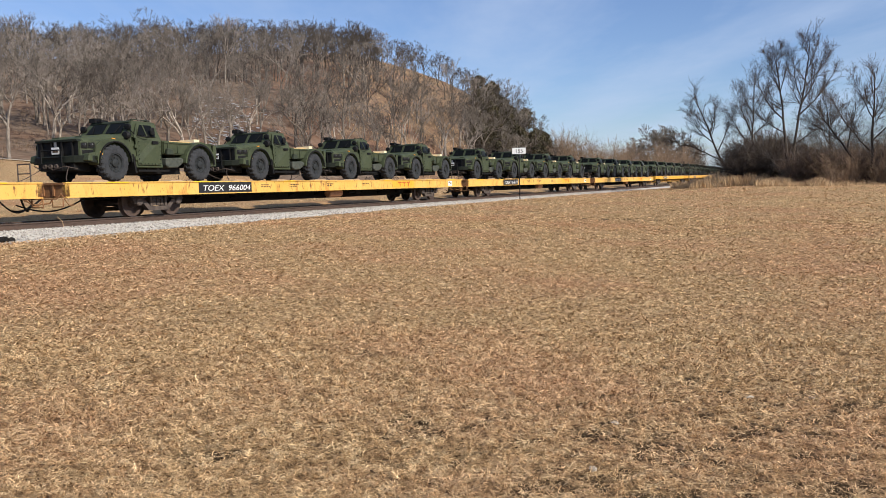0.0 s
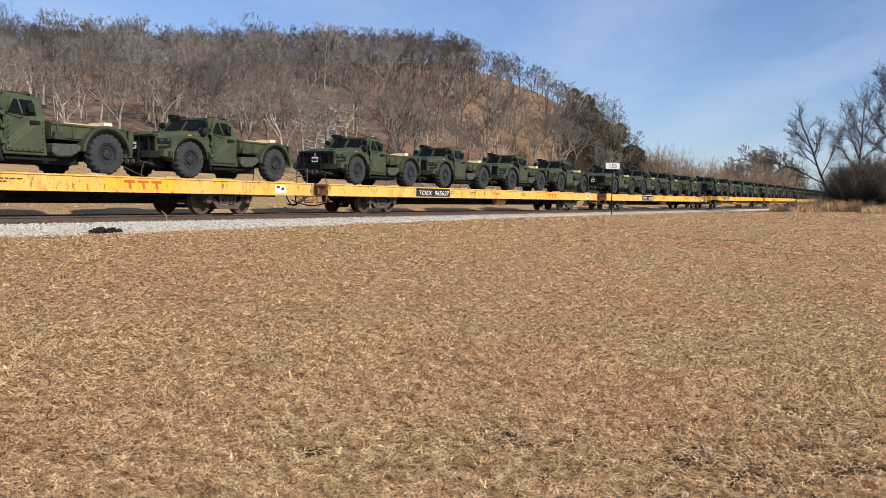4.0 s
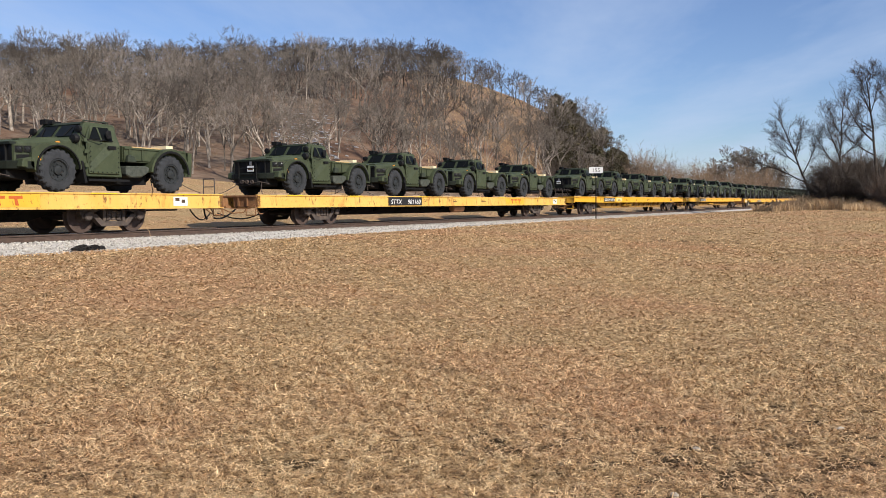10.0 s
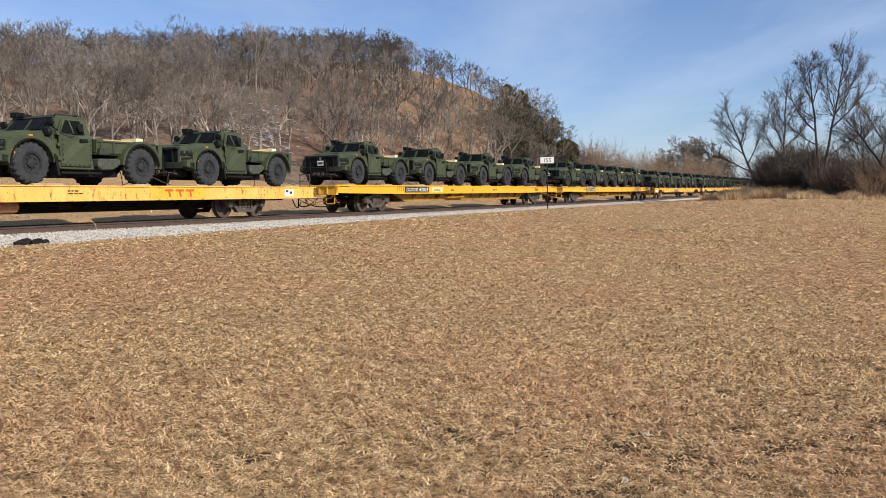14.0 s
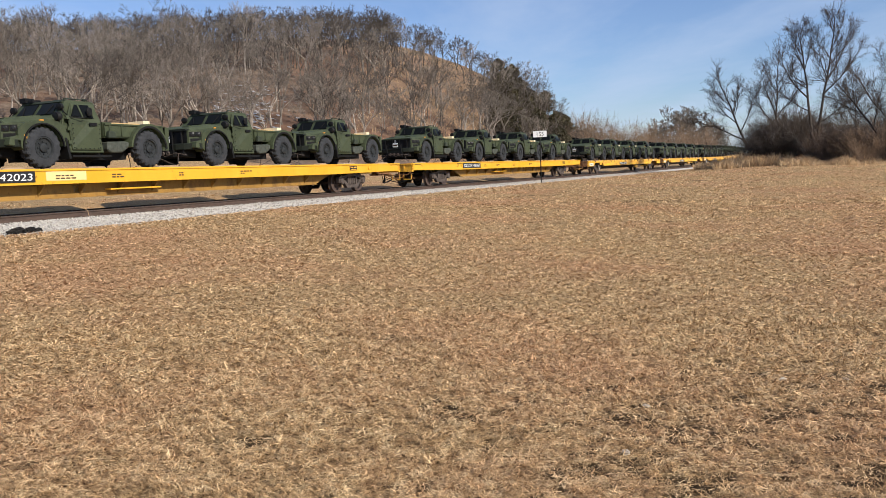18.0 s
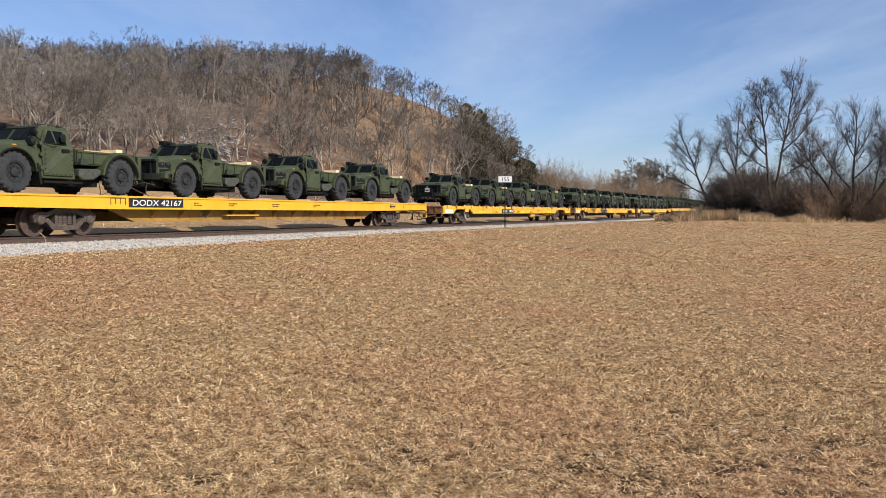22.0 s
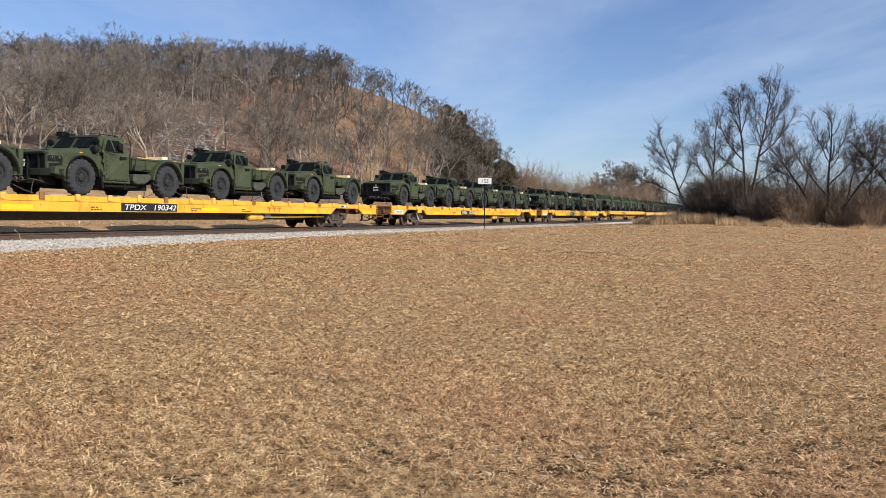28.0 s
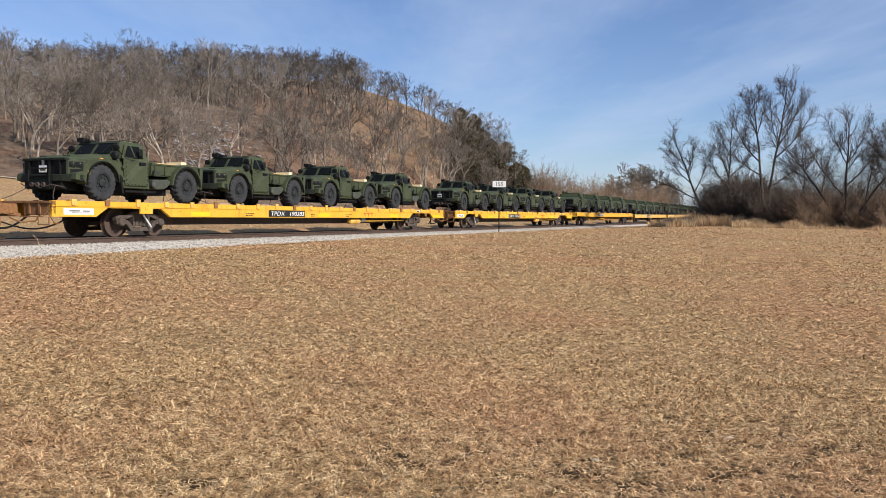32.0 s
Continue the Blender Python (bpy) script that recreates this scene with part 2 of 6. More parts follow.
def ground_material():
    """Dry turf, leaf litter and tawny hillside grass, blended by the cover weights stored on the sheet."""
    m = bpy.data.materials.new("ground_cover")
    m.use_nodes = True
    nt = m.node_tree
    link = nt.links.new
    b = nt.nodes["Principled BSDF"]
    b.inputs["Roughness"].default_value = 0.95
    b.inputs["Specular IOR Level"].default_value = 0.08
    pos = nt.nodes.new("ShaderNodeNewGeometry").outputs["Position"]

    def noise_node(sc, detail=8, rough=0.62):
        n = nt.nodes.new("ShaderNodeTexNoise")
        n.inputs["Scale"].default_value, n.inputs["Detail"].default_value, n.inputs["Roughness"].default_value = sc, detail, rough
        link(pos, n.inputs["Vector"])
        return n.outputs["Fac"]

    def ramp(fac, stops):
        r = nt.nodes.new("ShaderNodeValToRGB")
        els = r.color_ramp.elements
        while len(els) < len(stops):
            els.new(0.5)
        for e, (p, c) in zip(els, stops):
            e.position, e.color = p, (*c, 1)
        link(fac, r.inputs[0])
        return r.outputs[0]

    def mixed(fac, a, c):
        x = nt.nodes.new("ShaderNodeMixRGB")
        link(fac, x.inputs["Fac"]), link(a, x.inputs["Color1"])
        if isinstance(c, tuple):
            x.inputs["Color2"].default_value = (*c, 1)
        else:
            link(c, x.inputs["Color2"])
        return x.outputs[0]

    def span(v, lo, hi, top=1.0):
        r = nt.nodes.new("ShaderNodeMapRange")
        r.inputs["From Min"].default_value, r.inputs["From Max"].default_value, r.inputs["To Max"].default_value = lo, hi, top
        link(v, r.inputs["Value"])
        return r.outputs[0]

    def edge(name):
        at = nt.nodes.new("ShaderNodeAttribute")
        at.attribute_name = name
        ad = nt.nodes.new("ShaderNodeMath")
        ad.operation = "ADD"
        link(at.outputs["Fac"], ad.inputs[0]), link(noise_node(0.35, 6), ad.inputs[1])
        return span(ad.outputs[0], 0.88, 1.12)

    # The near-black lowest stop paints the shade down between the blades.
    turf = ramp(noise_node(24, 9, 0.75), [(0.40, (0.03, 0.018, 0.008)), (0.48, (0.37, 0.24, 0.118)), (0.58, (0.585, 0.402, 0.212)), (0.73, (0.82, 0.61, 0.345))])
    turf = mixed(span(noise_node(0.22), 0.46, 0.62, 0.5), turf, (0.44, 0.225, 0.12))
    turf = mixed(span(noise_node(0.09), 0.52, 0.68, 0.45), turf, (0.56, 0.40, 0.18))
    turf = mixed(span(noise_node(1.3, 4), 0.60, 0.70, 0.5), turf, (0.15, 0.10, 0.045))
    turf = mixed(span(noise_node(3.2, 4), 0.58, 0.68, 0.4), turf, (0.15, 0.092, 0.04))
    litter = ramp(noise_node(0.6, 9, 0.7), [(0.28, (0.068, 0.048, 0.035)), (0.5, (0.165, 0.118, 0.085)), (0.75, (0.31, 0.235, 0.175))])
    litter = mixed(span(noise_node(0.05), 0.48, 0.64, 0.65), litter, (0.20, 0.105, 0.065))
    tawny = ramp(noise_node(0.7, 9, 0.7), [(0.28, (0.12, 0.078, 0.048)), (0.5, (0.21, 0.138, 0.086)), (0.75, (0.34, 0.23, 0.135))])
    tawny = mixed(span(noise_node(0.08), 0.47, 0.62, 0.7), tawny, (0.19, 0.098, 0.066))
    tawny = mixed(span(noise_node(0.5, 6), 0.55, 0.66, 0.6), tawny, (0.12, 0.078, 0.05))
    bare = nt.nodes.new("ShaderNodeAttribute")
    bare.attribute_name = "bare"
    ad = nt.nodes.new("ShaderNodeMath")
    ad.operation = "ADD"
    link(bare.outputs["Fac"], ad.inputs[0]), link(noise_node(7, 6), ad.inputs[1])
    # Soil colour, dark enough to hold the shade between tussocks as well.
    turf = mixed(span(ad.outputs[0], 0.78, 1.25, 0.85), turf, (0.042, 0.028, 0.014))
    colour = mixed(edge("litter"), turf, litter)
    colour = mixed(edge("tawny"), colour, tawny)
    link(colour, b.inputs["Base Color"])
    bp = nt.nodes.new("ShaderNodeBump")
    bp.inputs["Strength"].default_value, bp.inputs["Distance"].default_value = 1.0, 0.05
    link(noise_node(16, 8, 0.7), bp.inputs["Height"])
    link(bp.outputs[0], b.inputs["Normal"])
    return m


M_GROUND = ground_material()
M_GRASS = material("dry_grass_blades", [(0.34, (0.23, 0.135, 0.061)), (0.47, (0.515, 0.332, 0.166)), (0.62, (0.74, 0.54, 0.30))], 10, 0.9, object_space=False, detail=4,
                   second=[(0.22, 0.46, 0.62, (0.56, 0.30, 0.17), 0.45), (0.9, 0.60, 0.72, (0.26, 0.20, 0.09), 0.45), (3.2, 0.54, 0.66, (0.24, 0.148, 0.064), 0.4)], vary=0.5, island=True)
M_DARKTWIG = material("dark_twigs", [(0.3, (0.05, 0.04, 0.033)), (0.7, (0.12, 0.095, 0.078))], 1.0, 0.95, vary=0.3)
M_DARKBARK = material("dark_bark", [(0.3, (0.035, 0.028, 0.024)), (0.7, (0.10, 0.082, 0.068))], 5, 0.95, stretch=(1, 1, 0.3), bump=0.5, vary=0.2)
M_BARK = material("grey_bark", [(0.3, (0.10, 0.083, 0.067)), (0.7, (0.38, 0.325, 0.27))], 5, 0.95, stretch=(1, 1, 0.3), bump=0.5, vary=0.5)
M_TWIG = material("bare_twigs", [(0.3, (0.11, 0.093, 0.077)), (0.7, (0.29, 0.248, 0.21))], 1.0, 0.95, vary=0.5)
M_CEDAR = material("cedar_foliage", [(0.3, (0.042, 0.040, 0.023)), (0.7, (0.12, 0.098, 0.058))], 2.0, 0.9, vary=0.3)
M_BRUSH = material("brown_brush", [(0.3, (0.17, 0.115, 0.075)), (0.7, (0.33, 0.23, 0.155))], 0.6, 0.95, object_space=False, vary=0.35, island=True)
M_BRUSH_DARK = material("dark_brown_brush", [(0.3, (0.085, 0.060, 0.045)), (0.7, (0.19, 0.135, 0.10))], 0.6, 0.95, object_space=False, vary=0.35, island=True)
M_TALLGRASS = material("tall_tan_grass", [(0.3, (0.44, 0.29, 0.155)), (0.7, (0.64, 0.46, 0.27))], 0.8, 0.95, object_space=False, vary=0.35, island=True)
M_ROAD = material("pale_gravel_road", [(0.3, (0.42, 0.36, 0.27)), (0.7, (0.54, 0.47, 0.37))], 2, 0.95, bump=0.4, object_space=False)
M_SNOW = material("thin_snow", [(0.3, (0.20, 0.19, 0.185)), (0.7, (0.46, 0.455, 0.46))], 3, 0.8, object_space=False)
M_CINDER = material("charred_debris", [(0.3, (0.008, 0.008, 0.008)), (0.7, (0.035, 0.03, 0.026))], 12, 0.9, bump=0.8)


# ---- mesh helpers ----
def part(name, bm, mat, parent=None, label="", bevel=0.0):
    if bevel:
        bmesh.ops.bevel(bm, geom=[e for e in bm.edges if e.calc_face_angle(0) > 0.5], offset=bevel, segments=1, affect="EDGES", clamp_overlap=True)
    me = bpy.data.meshes.new(name)
    bm.to_mesh(me)
    bm.free()
    mats = mat if isinstance(mat, (list, tuple)) else [mat]
    for m in mats:
        me.materials.append(m)
    ob = new(name, me)
    if parent:
        ob.parent = parent
    if label:
        tagged(ob, label)
    return ob


def box(x0, x1, y0, y1, z0, z1, bm=None, mi=0):
    bm = bm or bmesh.new()
    vs = [bm.verts.new((x, y, z)) for z in (z0, z1) for y in (y0, y1) for x in (x0, x1)]
    for f in ((0, 2, 3, 1), (4, 5, 7, 6), (0, 1, 5, 4), (2, 6, 7, 3), (0, 4, 6, 2), (1, 3, 7, 5)):
        bm.faces.new([vs[i] for i in f]).material_index = mi
    return bm


def slab(points, axis, a, b, bm=None, mi=0):
    """A polygon pushed along an axis from a to b: points in (x, z) for axis y, (y, z) for axis x, (x, y) for axis z."""
    bm = bm or bmesh.new()

    def p3(p, k):
        return {"y": (p[0], k, p[1]), "x": (k, p[0], p[1]), "z": (p[0], p[1], k)}[axis]
    va, vb = [bm.verts.new(p3(p, a)) for p in points], [bm.verts.new(p3(p, b)) for p in points]
    n = len(points)
    fs = [bm.faces.new(va), bm.faces.new(vb[::-1])]
    for i in range(n):
        fs.append(bm.faces.new((va[i], vb[i], vb[(i + 1) % n], va[(i + 1) % n])))
    for f in fs:
        f.material_index = mi
    bmesh.ops.recalc_face_normals(bm, faces=fs)
    return bm


def lathe(profile, n=20, axis="y", bm=None, centre=(0, 0, 0), mi=0):
    """Spin a profile of (radius, along) round an axis."""
    bm = bm or bmesh.new()
    rings = []
    for r, k in profile:
        ring = []
        for i in range(n):
            a = 2 * math.pi * i / n
            u, v = r * math.cos(a), r * math.sin(a)
            p = {"y": (u, k, v), "x": (k, u, v), "z": (u, v, k)}[axis]
            ring.append(bm.verts.new((p[0] + centre[0], p[1] + centre[1], p[2] + centre[2])))
        rings.append(ring)
    fs = []
    for ra, rb in zip(rings, rings[1:]):
        for i in range(n):
            fs.append(bm.faces.new((ra[i], ra[(i + 1) % n], rb[(i + 1) % n], rb[i])))
    for ring in (rings[0], rings[-1]):
        if (ring[0].co - ring[n // 2].co).length > 1e-4:
            fs.append(bm.faces.new(ring))
    for f in fs:
        f.material_index = mi
    bmesh.ops.recalc_face_normals(bm, faces=fs)
    return bm


def rod(p, q, r, bm=None, n=6, r2=None, mi=0):
    bm = bm or bmesh.new()
    p, q = Vector(p), Vector(q)
    d = (q - p).normalized()
    u = d.orthogonal().normalized()
    v = d.cross(u)
    r2 = r if r2 is None else r2
    a = [bm.verts.new(p + (u * math.cos(2 * math.pi * i / n) + v * math.sin(2 * math.pi * i / n)) * r) for i in range(n)]
    b = [bm.verts.new(q + (u * math.cos(2 * math.pi * i / n) + v * math.sin(2 * math.pi * i / n)) * r2) for i in range(n)]
    for i in range(n):
        bm.faces.new((a[i], a[(i + 1) % n], b[(i + 1) % n], b[i])).material_index = mi
    bm.faces.new(a[::-1]).material_index = mi
    bm.faces.new(b).material_index = mi
    return bm


def hose(points, r, bm=None, n=6):
    bm = bm or bmesh.new()
    for p, q in zip(points, points[1:]):
        rod(p, q, r, bm, n)
    return bm


def empty(name, m=None):
    ob = new(name)
    if m is not None:
        ob.matrix_basis = m
    return ob


# ---- the line of the track ----
T_H, T_D, T_A, T_K, T_K2, T_GC = EYE - 0.637, 19.887, radians(21.394), -0.00071, 0.00046, 0.00185
X0, Y0 = -math.cos(T_A) * T_D, math.sin(T_A) * T_D


def build_line():
    """Points along the track every metre: place, heading (clockwise from +y) and rail height."""
    out = {}
    for sign in (1, -1):
        x, y = X0, Y0
        for i in range(0, 620):
            s = sign * i
            if s >= 0:
                k = min(s, 430)
                h, z = T_A - T_K * k - T_K2 * k * k / 100, T_H + T_GC * k * k / 100
            else:
                h, z = T_A + 0.0004 * s, T_H
            out[s] = (x, y, h, z)
            x, y = x + sign * math.sin(h), y + sign * math.cos(h)
    return out


LINE = build_line()


def on_track(s, lat=0.0, up=0.0):
    """A point at arc length s, lat metres towards the field, up metres above the rail head."""
    i = math.floor(s)
    f = s - i
    a, b = LINE[i], LINE[i + 1]
    h = a[2] + (b[2] - a[2]) * f
    return Vector((a[0] + (b[0] - a[0]) * f + math.cos(h) * lat, a[1] + (b[1] - a[1]) * f - math.sin(h) * lat, a[3] + (b[3] - a[3]) * f + up))


_ls = np.array(sorted(LINE))
_lx = np.array([LINE[s][0] for s in _ls])
_ly = np.array([LINE[s][1] for s in _ls])
_lh = np.array([LINE[s][2] for s in _ls])
_lz = np.array([LINE[s][3] for s in _ls])


def track_coords(x, y):
    """Arc length, lateral offset (towards the field positive) and rail height for arrays of points."""
    s_out, lat_out, z_out = np.empty(len(x)), np.empty(len(x)), np.empty(len(x))
    for a in range(0, len(x), 4000):
        xs, ys = x[a:a + 4000, None], y[a:a + 4000, None]
        i = 4 * np.argmin((xs - _lx[::4]) ** 2 + (ys - _ly[::4]) ** 2, axis=1)
        dx, dy = x[a:a + 4000] - _lx[i], y[a:a + 4000] - _ly[i]
        s_out[a:a + 4000] = _ls[i]
        lat_out[a:a + 4000] = dx * np.cos(_lh[i]) - dy * np.sin(_lh[i])
        z_out[a:a + 4000] = _lz[i]
    return s_out, lat_out, z_out


# ---- ground: one sheet with the field, the track's shoulder and the wooded hill ----
RIDGE_AZ = [-180, -75, -55, -39, -30, -20, -12, -7, -4, -1, 2, 4, 6, 7.5, 10, 180]
RIDGE_EL = [0.5, 4.6, 6.7, 8.4, 8.2, 8.6, 9.2, 8.9, 8.2, 7.2, 5.6, 4.0, 2.3, 1.5, 0.9, 0.5]


def smooth(t):
    t = np.clip(t, 0, 1)
    return t * t * (3 - 2 * t)


def ripple(x, y, k, seed):
    r = np.random.RandomState(seed)
    z = np.zeros_like(x)
    for _ in range(7):
        a, ph, f = r.uniform(0, 6.28), r.uniform(0, 6.28), k * r.uniform(0.6, 1.7)
        z += np.sin((x * np.cos(a) + y * np.sin(a)) * f + ph)
    return z / 7


def ground_z(x, y):
    x, y = np.asarray(x, float), np.asarray(y, float)
    s, lat, rz = track_coords(x.ravel(), y.ravel())
    s, lat, rz = s.reshape(x.shape), lat.reshape(x.shape), rz.reshape(x.shape)
    r = np.hypot(x, y)
    az = np.degrees(np.arctan2(x, y))
    # field side: level at the camera, rising gently to the track and away from it
    toe = rz - 0.34 + 0.10 * smooth((s - 12) / 30)
    field = 1.03 * smooth((r - 3) / 75) * smooth((y + 20) / 60) + 0.03 * ripple(x, y, 0.25, 3) + 0.28 * smooth((r - 50) / 40) * smooth((25 - az) / 9)
    near = smooth(1 - (lat - 3.3) / 16.5)
    z = field * (1 - near) + toe * near
    # bed of the track, and the shoulder
    bed = rz - 0.36
    z = np.where(lat < 3.4, toe * smooth((lat - 2.4) / 1.0) + bed * (1 - smooth((lat - 2.4) / 1.0)), z)
    # beyond the track: meadow up to the road, then the hill
    el = np.interp(az, RIDGE_AZ, RIDGE_EL)
    r_ridge = np.interp(az, [-180, -60, -30, -10, 0, 7, 12, 180], [260, 230, 220, 215, 220, 235, 300, 400])
    r_foot = np.interp(az, [-180, -40, -20, -5, 3, 8, 180], [95, 92, 95, 115, 150, 190, 250])
    top = r_ridge * np.tan(np.radians(el)) + EYE
    foot = np.interp(az, [-60, -30, -15, 0, 8, 20], [6.2, 5.9, 5.2, 4.0, 2.2, 1.5])
    d = -lat - 2.2
    verge = bed + 0.40 * smooth(d / 2.6) + 0.03 * ripple(x, y, 1.1, 6) * smooth(d / 2)
    base = verge + (foot - verge) * smooth(d / np.maximum(r_foot - 35, 20))
    up = smooth((r - r_foot) / (r_ridge - r_foot))
    hill = base + np.maximum(top - foot, 0) * (0.45 * up + 0.55 * np.clip((r - r_foot) / (r_ridge - r_foot), 0, 1)) + 1.0 * ripple(x, y, 0.06, 5) * up
    fall = smooth((r - r_ridge) / 200)
    hill = hill * (1 - fall) + 8.0 * fall
    z = np.where(lat < -2.2, np.where(d > 0, hill, z), z)
    # far plain
    far = smooth((r - 260) / 500)
    z = np.where(lat >= -2.2, z * (1 - far) + 3.0 * far, z)
    return z


BARE = [(5.4, 4.37, 0.35, 0.14), (10.2, 5.31, 0.45, 0.28), (18.8, 5.86, 0.22, 0.14), (21.5, 5.73, 0.28, 0.16), (23.4, 4.6, 0.5, 0.26), (-16.4, 5.04, 0.28, 0.13), (9.9, 29.0, 2.2, 1.3), (4.5, 33.0, 1.6, 0.5),
        (-2.9, 5.42, 0.3, 0.2), (12.0, 5.0, 0.3, 0.14), (-29.9, 5.17, 0.3, 0.14), (8.0, 4.6, 0.3, 0.12), (16.2, 4.9, 0.3, 0.12), (25.5, 5.2, 0.35, 0.14), (13.6, 4.3, 0.3, 0.1), (19.5, 4.4, 0.45, 0.12), (26.5, 6.6, 0.4, 0.12), (-6.3, 7.8, 0.4, 0.2), (15.5, 46.0, 3.0, 0.5)]


def bare_shade_weight(x, y):
    """How far the turf is broken to dark soil, stalks and moss in ragged worn spots; gaps between the tussocks add
    painted shade.
    """
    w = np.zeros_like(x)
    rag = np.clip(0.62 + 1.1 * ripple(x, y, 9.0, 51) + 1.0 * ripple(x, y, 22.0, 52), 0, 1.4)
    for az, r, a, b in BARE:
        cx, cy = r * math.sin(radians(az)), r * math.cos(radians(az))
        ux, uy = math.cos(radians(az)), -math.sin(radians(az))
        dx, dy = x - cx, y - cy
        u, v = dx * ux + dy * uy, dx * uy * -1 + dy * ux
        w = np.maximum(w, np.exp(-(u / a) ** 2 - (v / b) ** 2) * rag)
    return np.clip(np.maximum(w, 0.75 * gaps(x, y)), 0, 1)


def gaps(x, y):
    """Small openings between tussocks, coloured dark for the shade in them; the sward is thinner on the side of the
    trees.
    """
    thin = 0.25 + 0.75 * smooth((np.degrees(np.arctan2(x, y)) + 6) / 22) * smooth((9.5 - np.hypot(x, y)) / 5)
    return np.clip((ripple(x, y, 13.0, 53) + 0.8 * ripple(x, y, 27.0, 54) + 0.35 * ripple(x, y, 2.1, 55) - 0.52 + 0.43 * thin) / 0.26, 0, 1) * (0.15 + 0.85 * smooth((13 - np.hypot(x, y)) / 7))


def terrain():
    """Polar sheet round the camera: fine near it, coarse towards the horizon."""
    az = np.concatenate([np.radians(np.arange(-62, 50, 0.7)), np.radians(np.arange(50, 298, 6))])
    rad = [0.0]
    while rad[-1] < 330:
        rad.append(rad[-1] + min(max(0.4 if rad[-1] < 3 else 0.06, 0.0145 * rad[-1]), 3.0))
    rad += [380, 450, 600, 900, 1500, 2600, 4500]
    rad = np.array(rad[1:])
    A, R = np.meshgrid(az, rad, indexing="ij")
    x, y = R * np.sin(A), R * np.cos(A)
    z = ground_z(x, y)
    na, nr = A.shape
    verts = np.stack([x.ravel(), y.ravel(), z.ravel()], 1)
    idx = np.arange(na * nr).reshape(na, nr)
    a, b = idx, np.roll(idx, -1, axis=0)
    quads = np.stack([a[:, :-1].ravel(), a[:, 1:].ravel(), b[:, 1:].ravel(), b[:, :-1].ravel()], 1)
    verts = np.vstack([verts, [[0, 0, float(z[:, 0].mean())]]])
    c = len(verts) - 1
    tris = [(c, int(idx[i, 0]), int(idx[(i + 1) % na, 0])) for i in range(na)]
    me = bpy.data.meshes.new("ground")
    me.from_pydata(verts.tolist(), [], quads.tolist() + tris)
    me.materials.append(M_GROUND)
    s, lat, rz = track_coords(verts[:, 0], verts[:, 1])
    r = np.hypot(verts[:, 0], verts[:, 1])
    azc = np.degrees(np.arctan2(verts[:, 0], verts[:, 1]))
    foot = np.interp(azc, [-180, -40, -20, -5, 3, 8, 180], [95, 92, 95, 115, 150, 190, 250])
    lit = smooth((r - foot + 8) / 12) * smooth((-lat - 5) / 6)
    wob = 3 * ripple(verts[:, 0], verts[:, 1], 0.06, 9)
    taw = smooth((azc + 8 + wob) / 7) * smooth((6 - azc) / 5) * lit
    for nm, val in (("litter", lit), ("tawny", taw), ("bare", bare_shade_weight(verts[:, 0], verts[:, 1]) * smooth((azc + 60) / 4) * smooth((48 - azc) / 4))):
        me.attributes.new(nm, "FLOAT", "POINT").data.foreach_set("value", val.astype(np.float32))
    me.polygons.foreach_set("use_smooth", np.ones(len(me.polygons), bool))
    me.update()
    return tagged(new("ground", me), "dry tan winter field rising into a wooded hillside", "ground", kind="structure")


terrain()


def z_at(x, y):
    return float(ground_z(np.array([x]), np.array([y]))[0])


# ---- railway track ----
def ribbon(name, lats_ups, s0, s1, ds, mat, parent, label="", closed=True):
    """A profile of (lateral, up) points swept along the track."""
    ss = np.arange(s0, s1 + ds, ds)
    verts, n = [], len(lats_ups)
    for s in ss:
        for lat, up in lats_ups:
            verts.append(on_track(float(s), lat, up)[:])
    faces = []
    for i in range(len(ss) - 1):
        for k in range(n if closed else n - 1):
            a, b = i * n + k, i * n + (k + 1) % n
            faces.append((a, b, b + n, a + n))
    if closed:
        faces += [tuple(range(n)), tuple(range(len(verts) - n, len(verts)))[::-1]]
    me = bpy.data.meshes.new(name)
    me.from_pydata(verts, [], faces)
    bm = bmesh.new()
    bm.from_mesh(me)
    bmesh.ops.recalc_face_normals(bm, faces=bm.faces)
    bm.to_mesh(me)
    bm.free()
    me.materials.append(mat)
    ob = new(name, me)
    ob.parent = parent
    if label:
        tagged(ob, label)
    return ob


track = tagged(empty("railway_track"), "single railway track on pale limestone ballast with dark wooden ties", "railway track", kind="structure")
RAIL_PROFILE = [(-0.075, -0.17), (0.075, -0.17), (0.075, -0.155), (0.012, -0.13), (0.012, -0.045), (0.036, -0.032), (0.036, -0.003), (0.03, 0.0),
                (-0.03, 0.0), (-0.036, -0.003), (-0.036, -0.032), (-0.012, -0.045), (-0.012, -0.13), (-0.075, -0.155)]
for side in (-0.755, 0.755):
    ribbon("rail", [(side + a, b) for a, b in RAIL_PROFILE], -80, 420, 2, M_RAIL, track, "brown weathered steel rail")
    ribbon("rail_head", [(side - 0.026, 0.001), (side + 0.026, 0.001), (side + 0.026, 0.004), (side - 0.026, 0.004)], -80, 420, 2, M_RAILTOP, track, "polished running surface")
ribbon("track_bed", [(-2.9, -0.62), (-2.3, -0.40), (-1.5, -0.26), (1.42, -0.22), (1.42, -0.62)], -80, 420, 2, M_BED, track, "dark cinder-stained ballast between the ties")
ribbon("ballast_shoulder", [(1.42, -0.6), (1.42, -0.17), (1.9, -0.165), (2.35, -0.22), (3.05, -0.40), (3.3, -0.6)], -80, 420, 2, M_STONE, track, "pale crushed limestone shoulder")


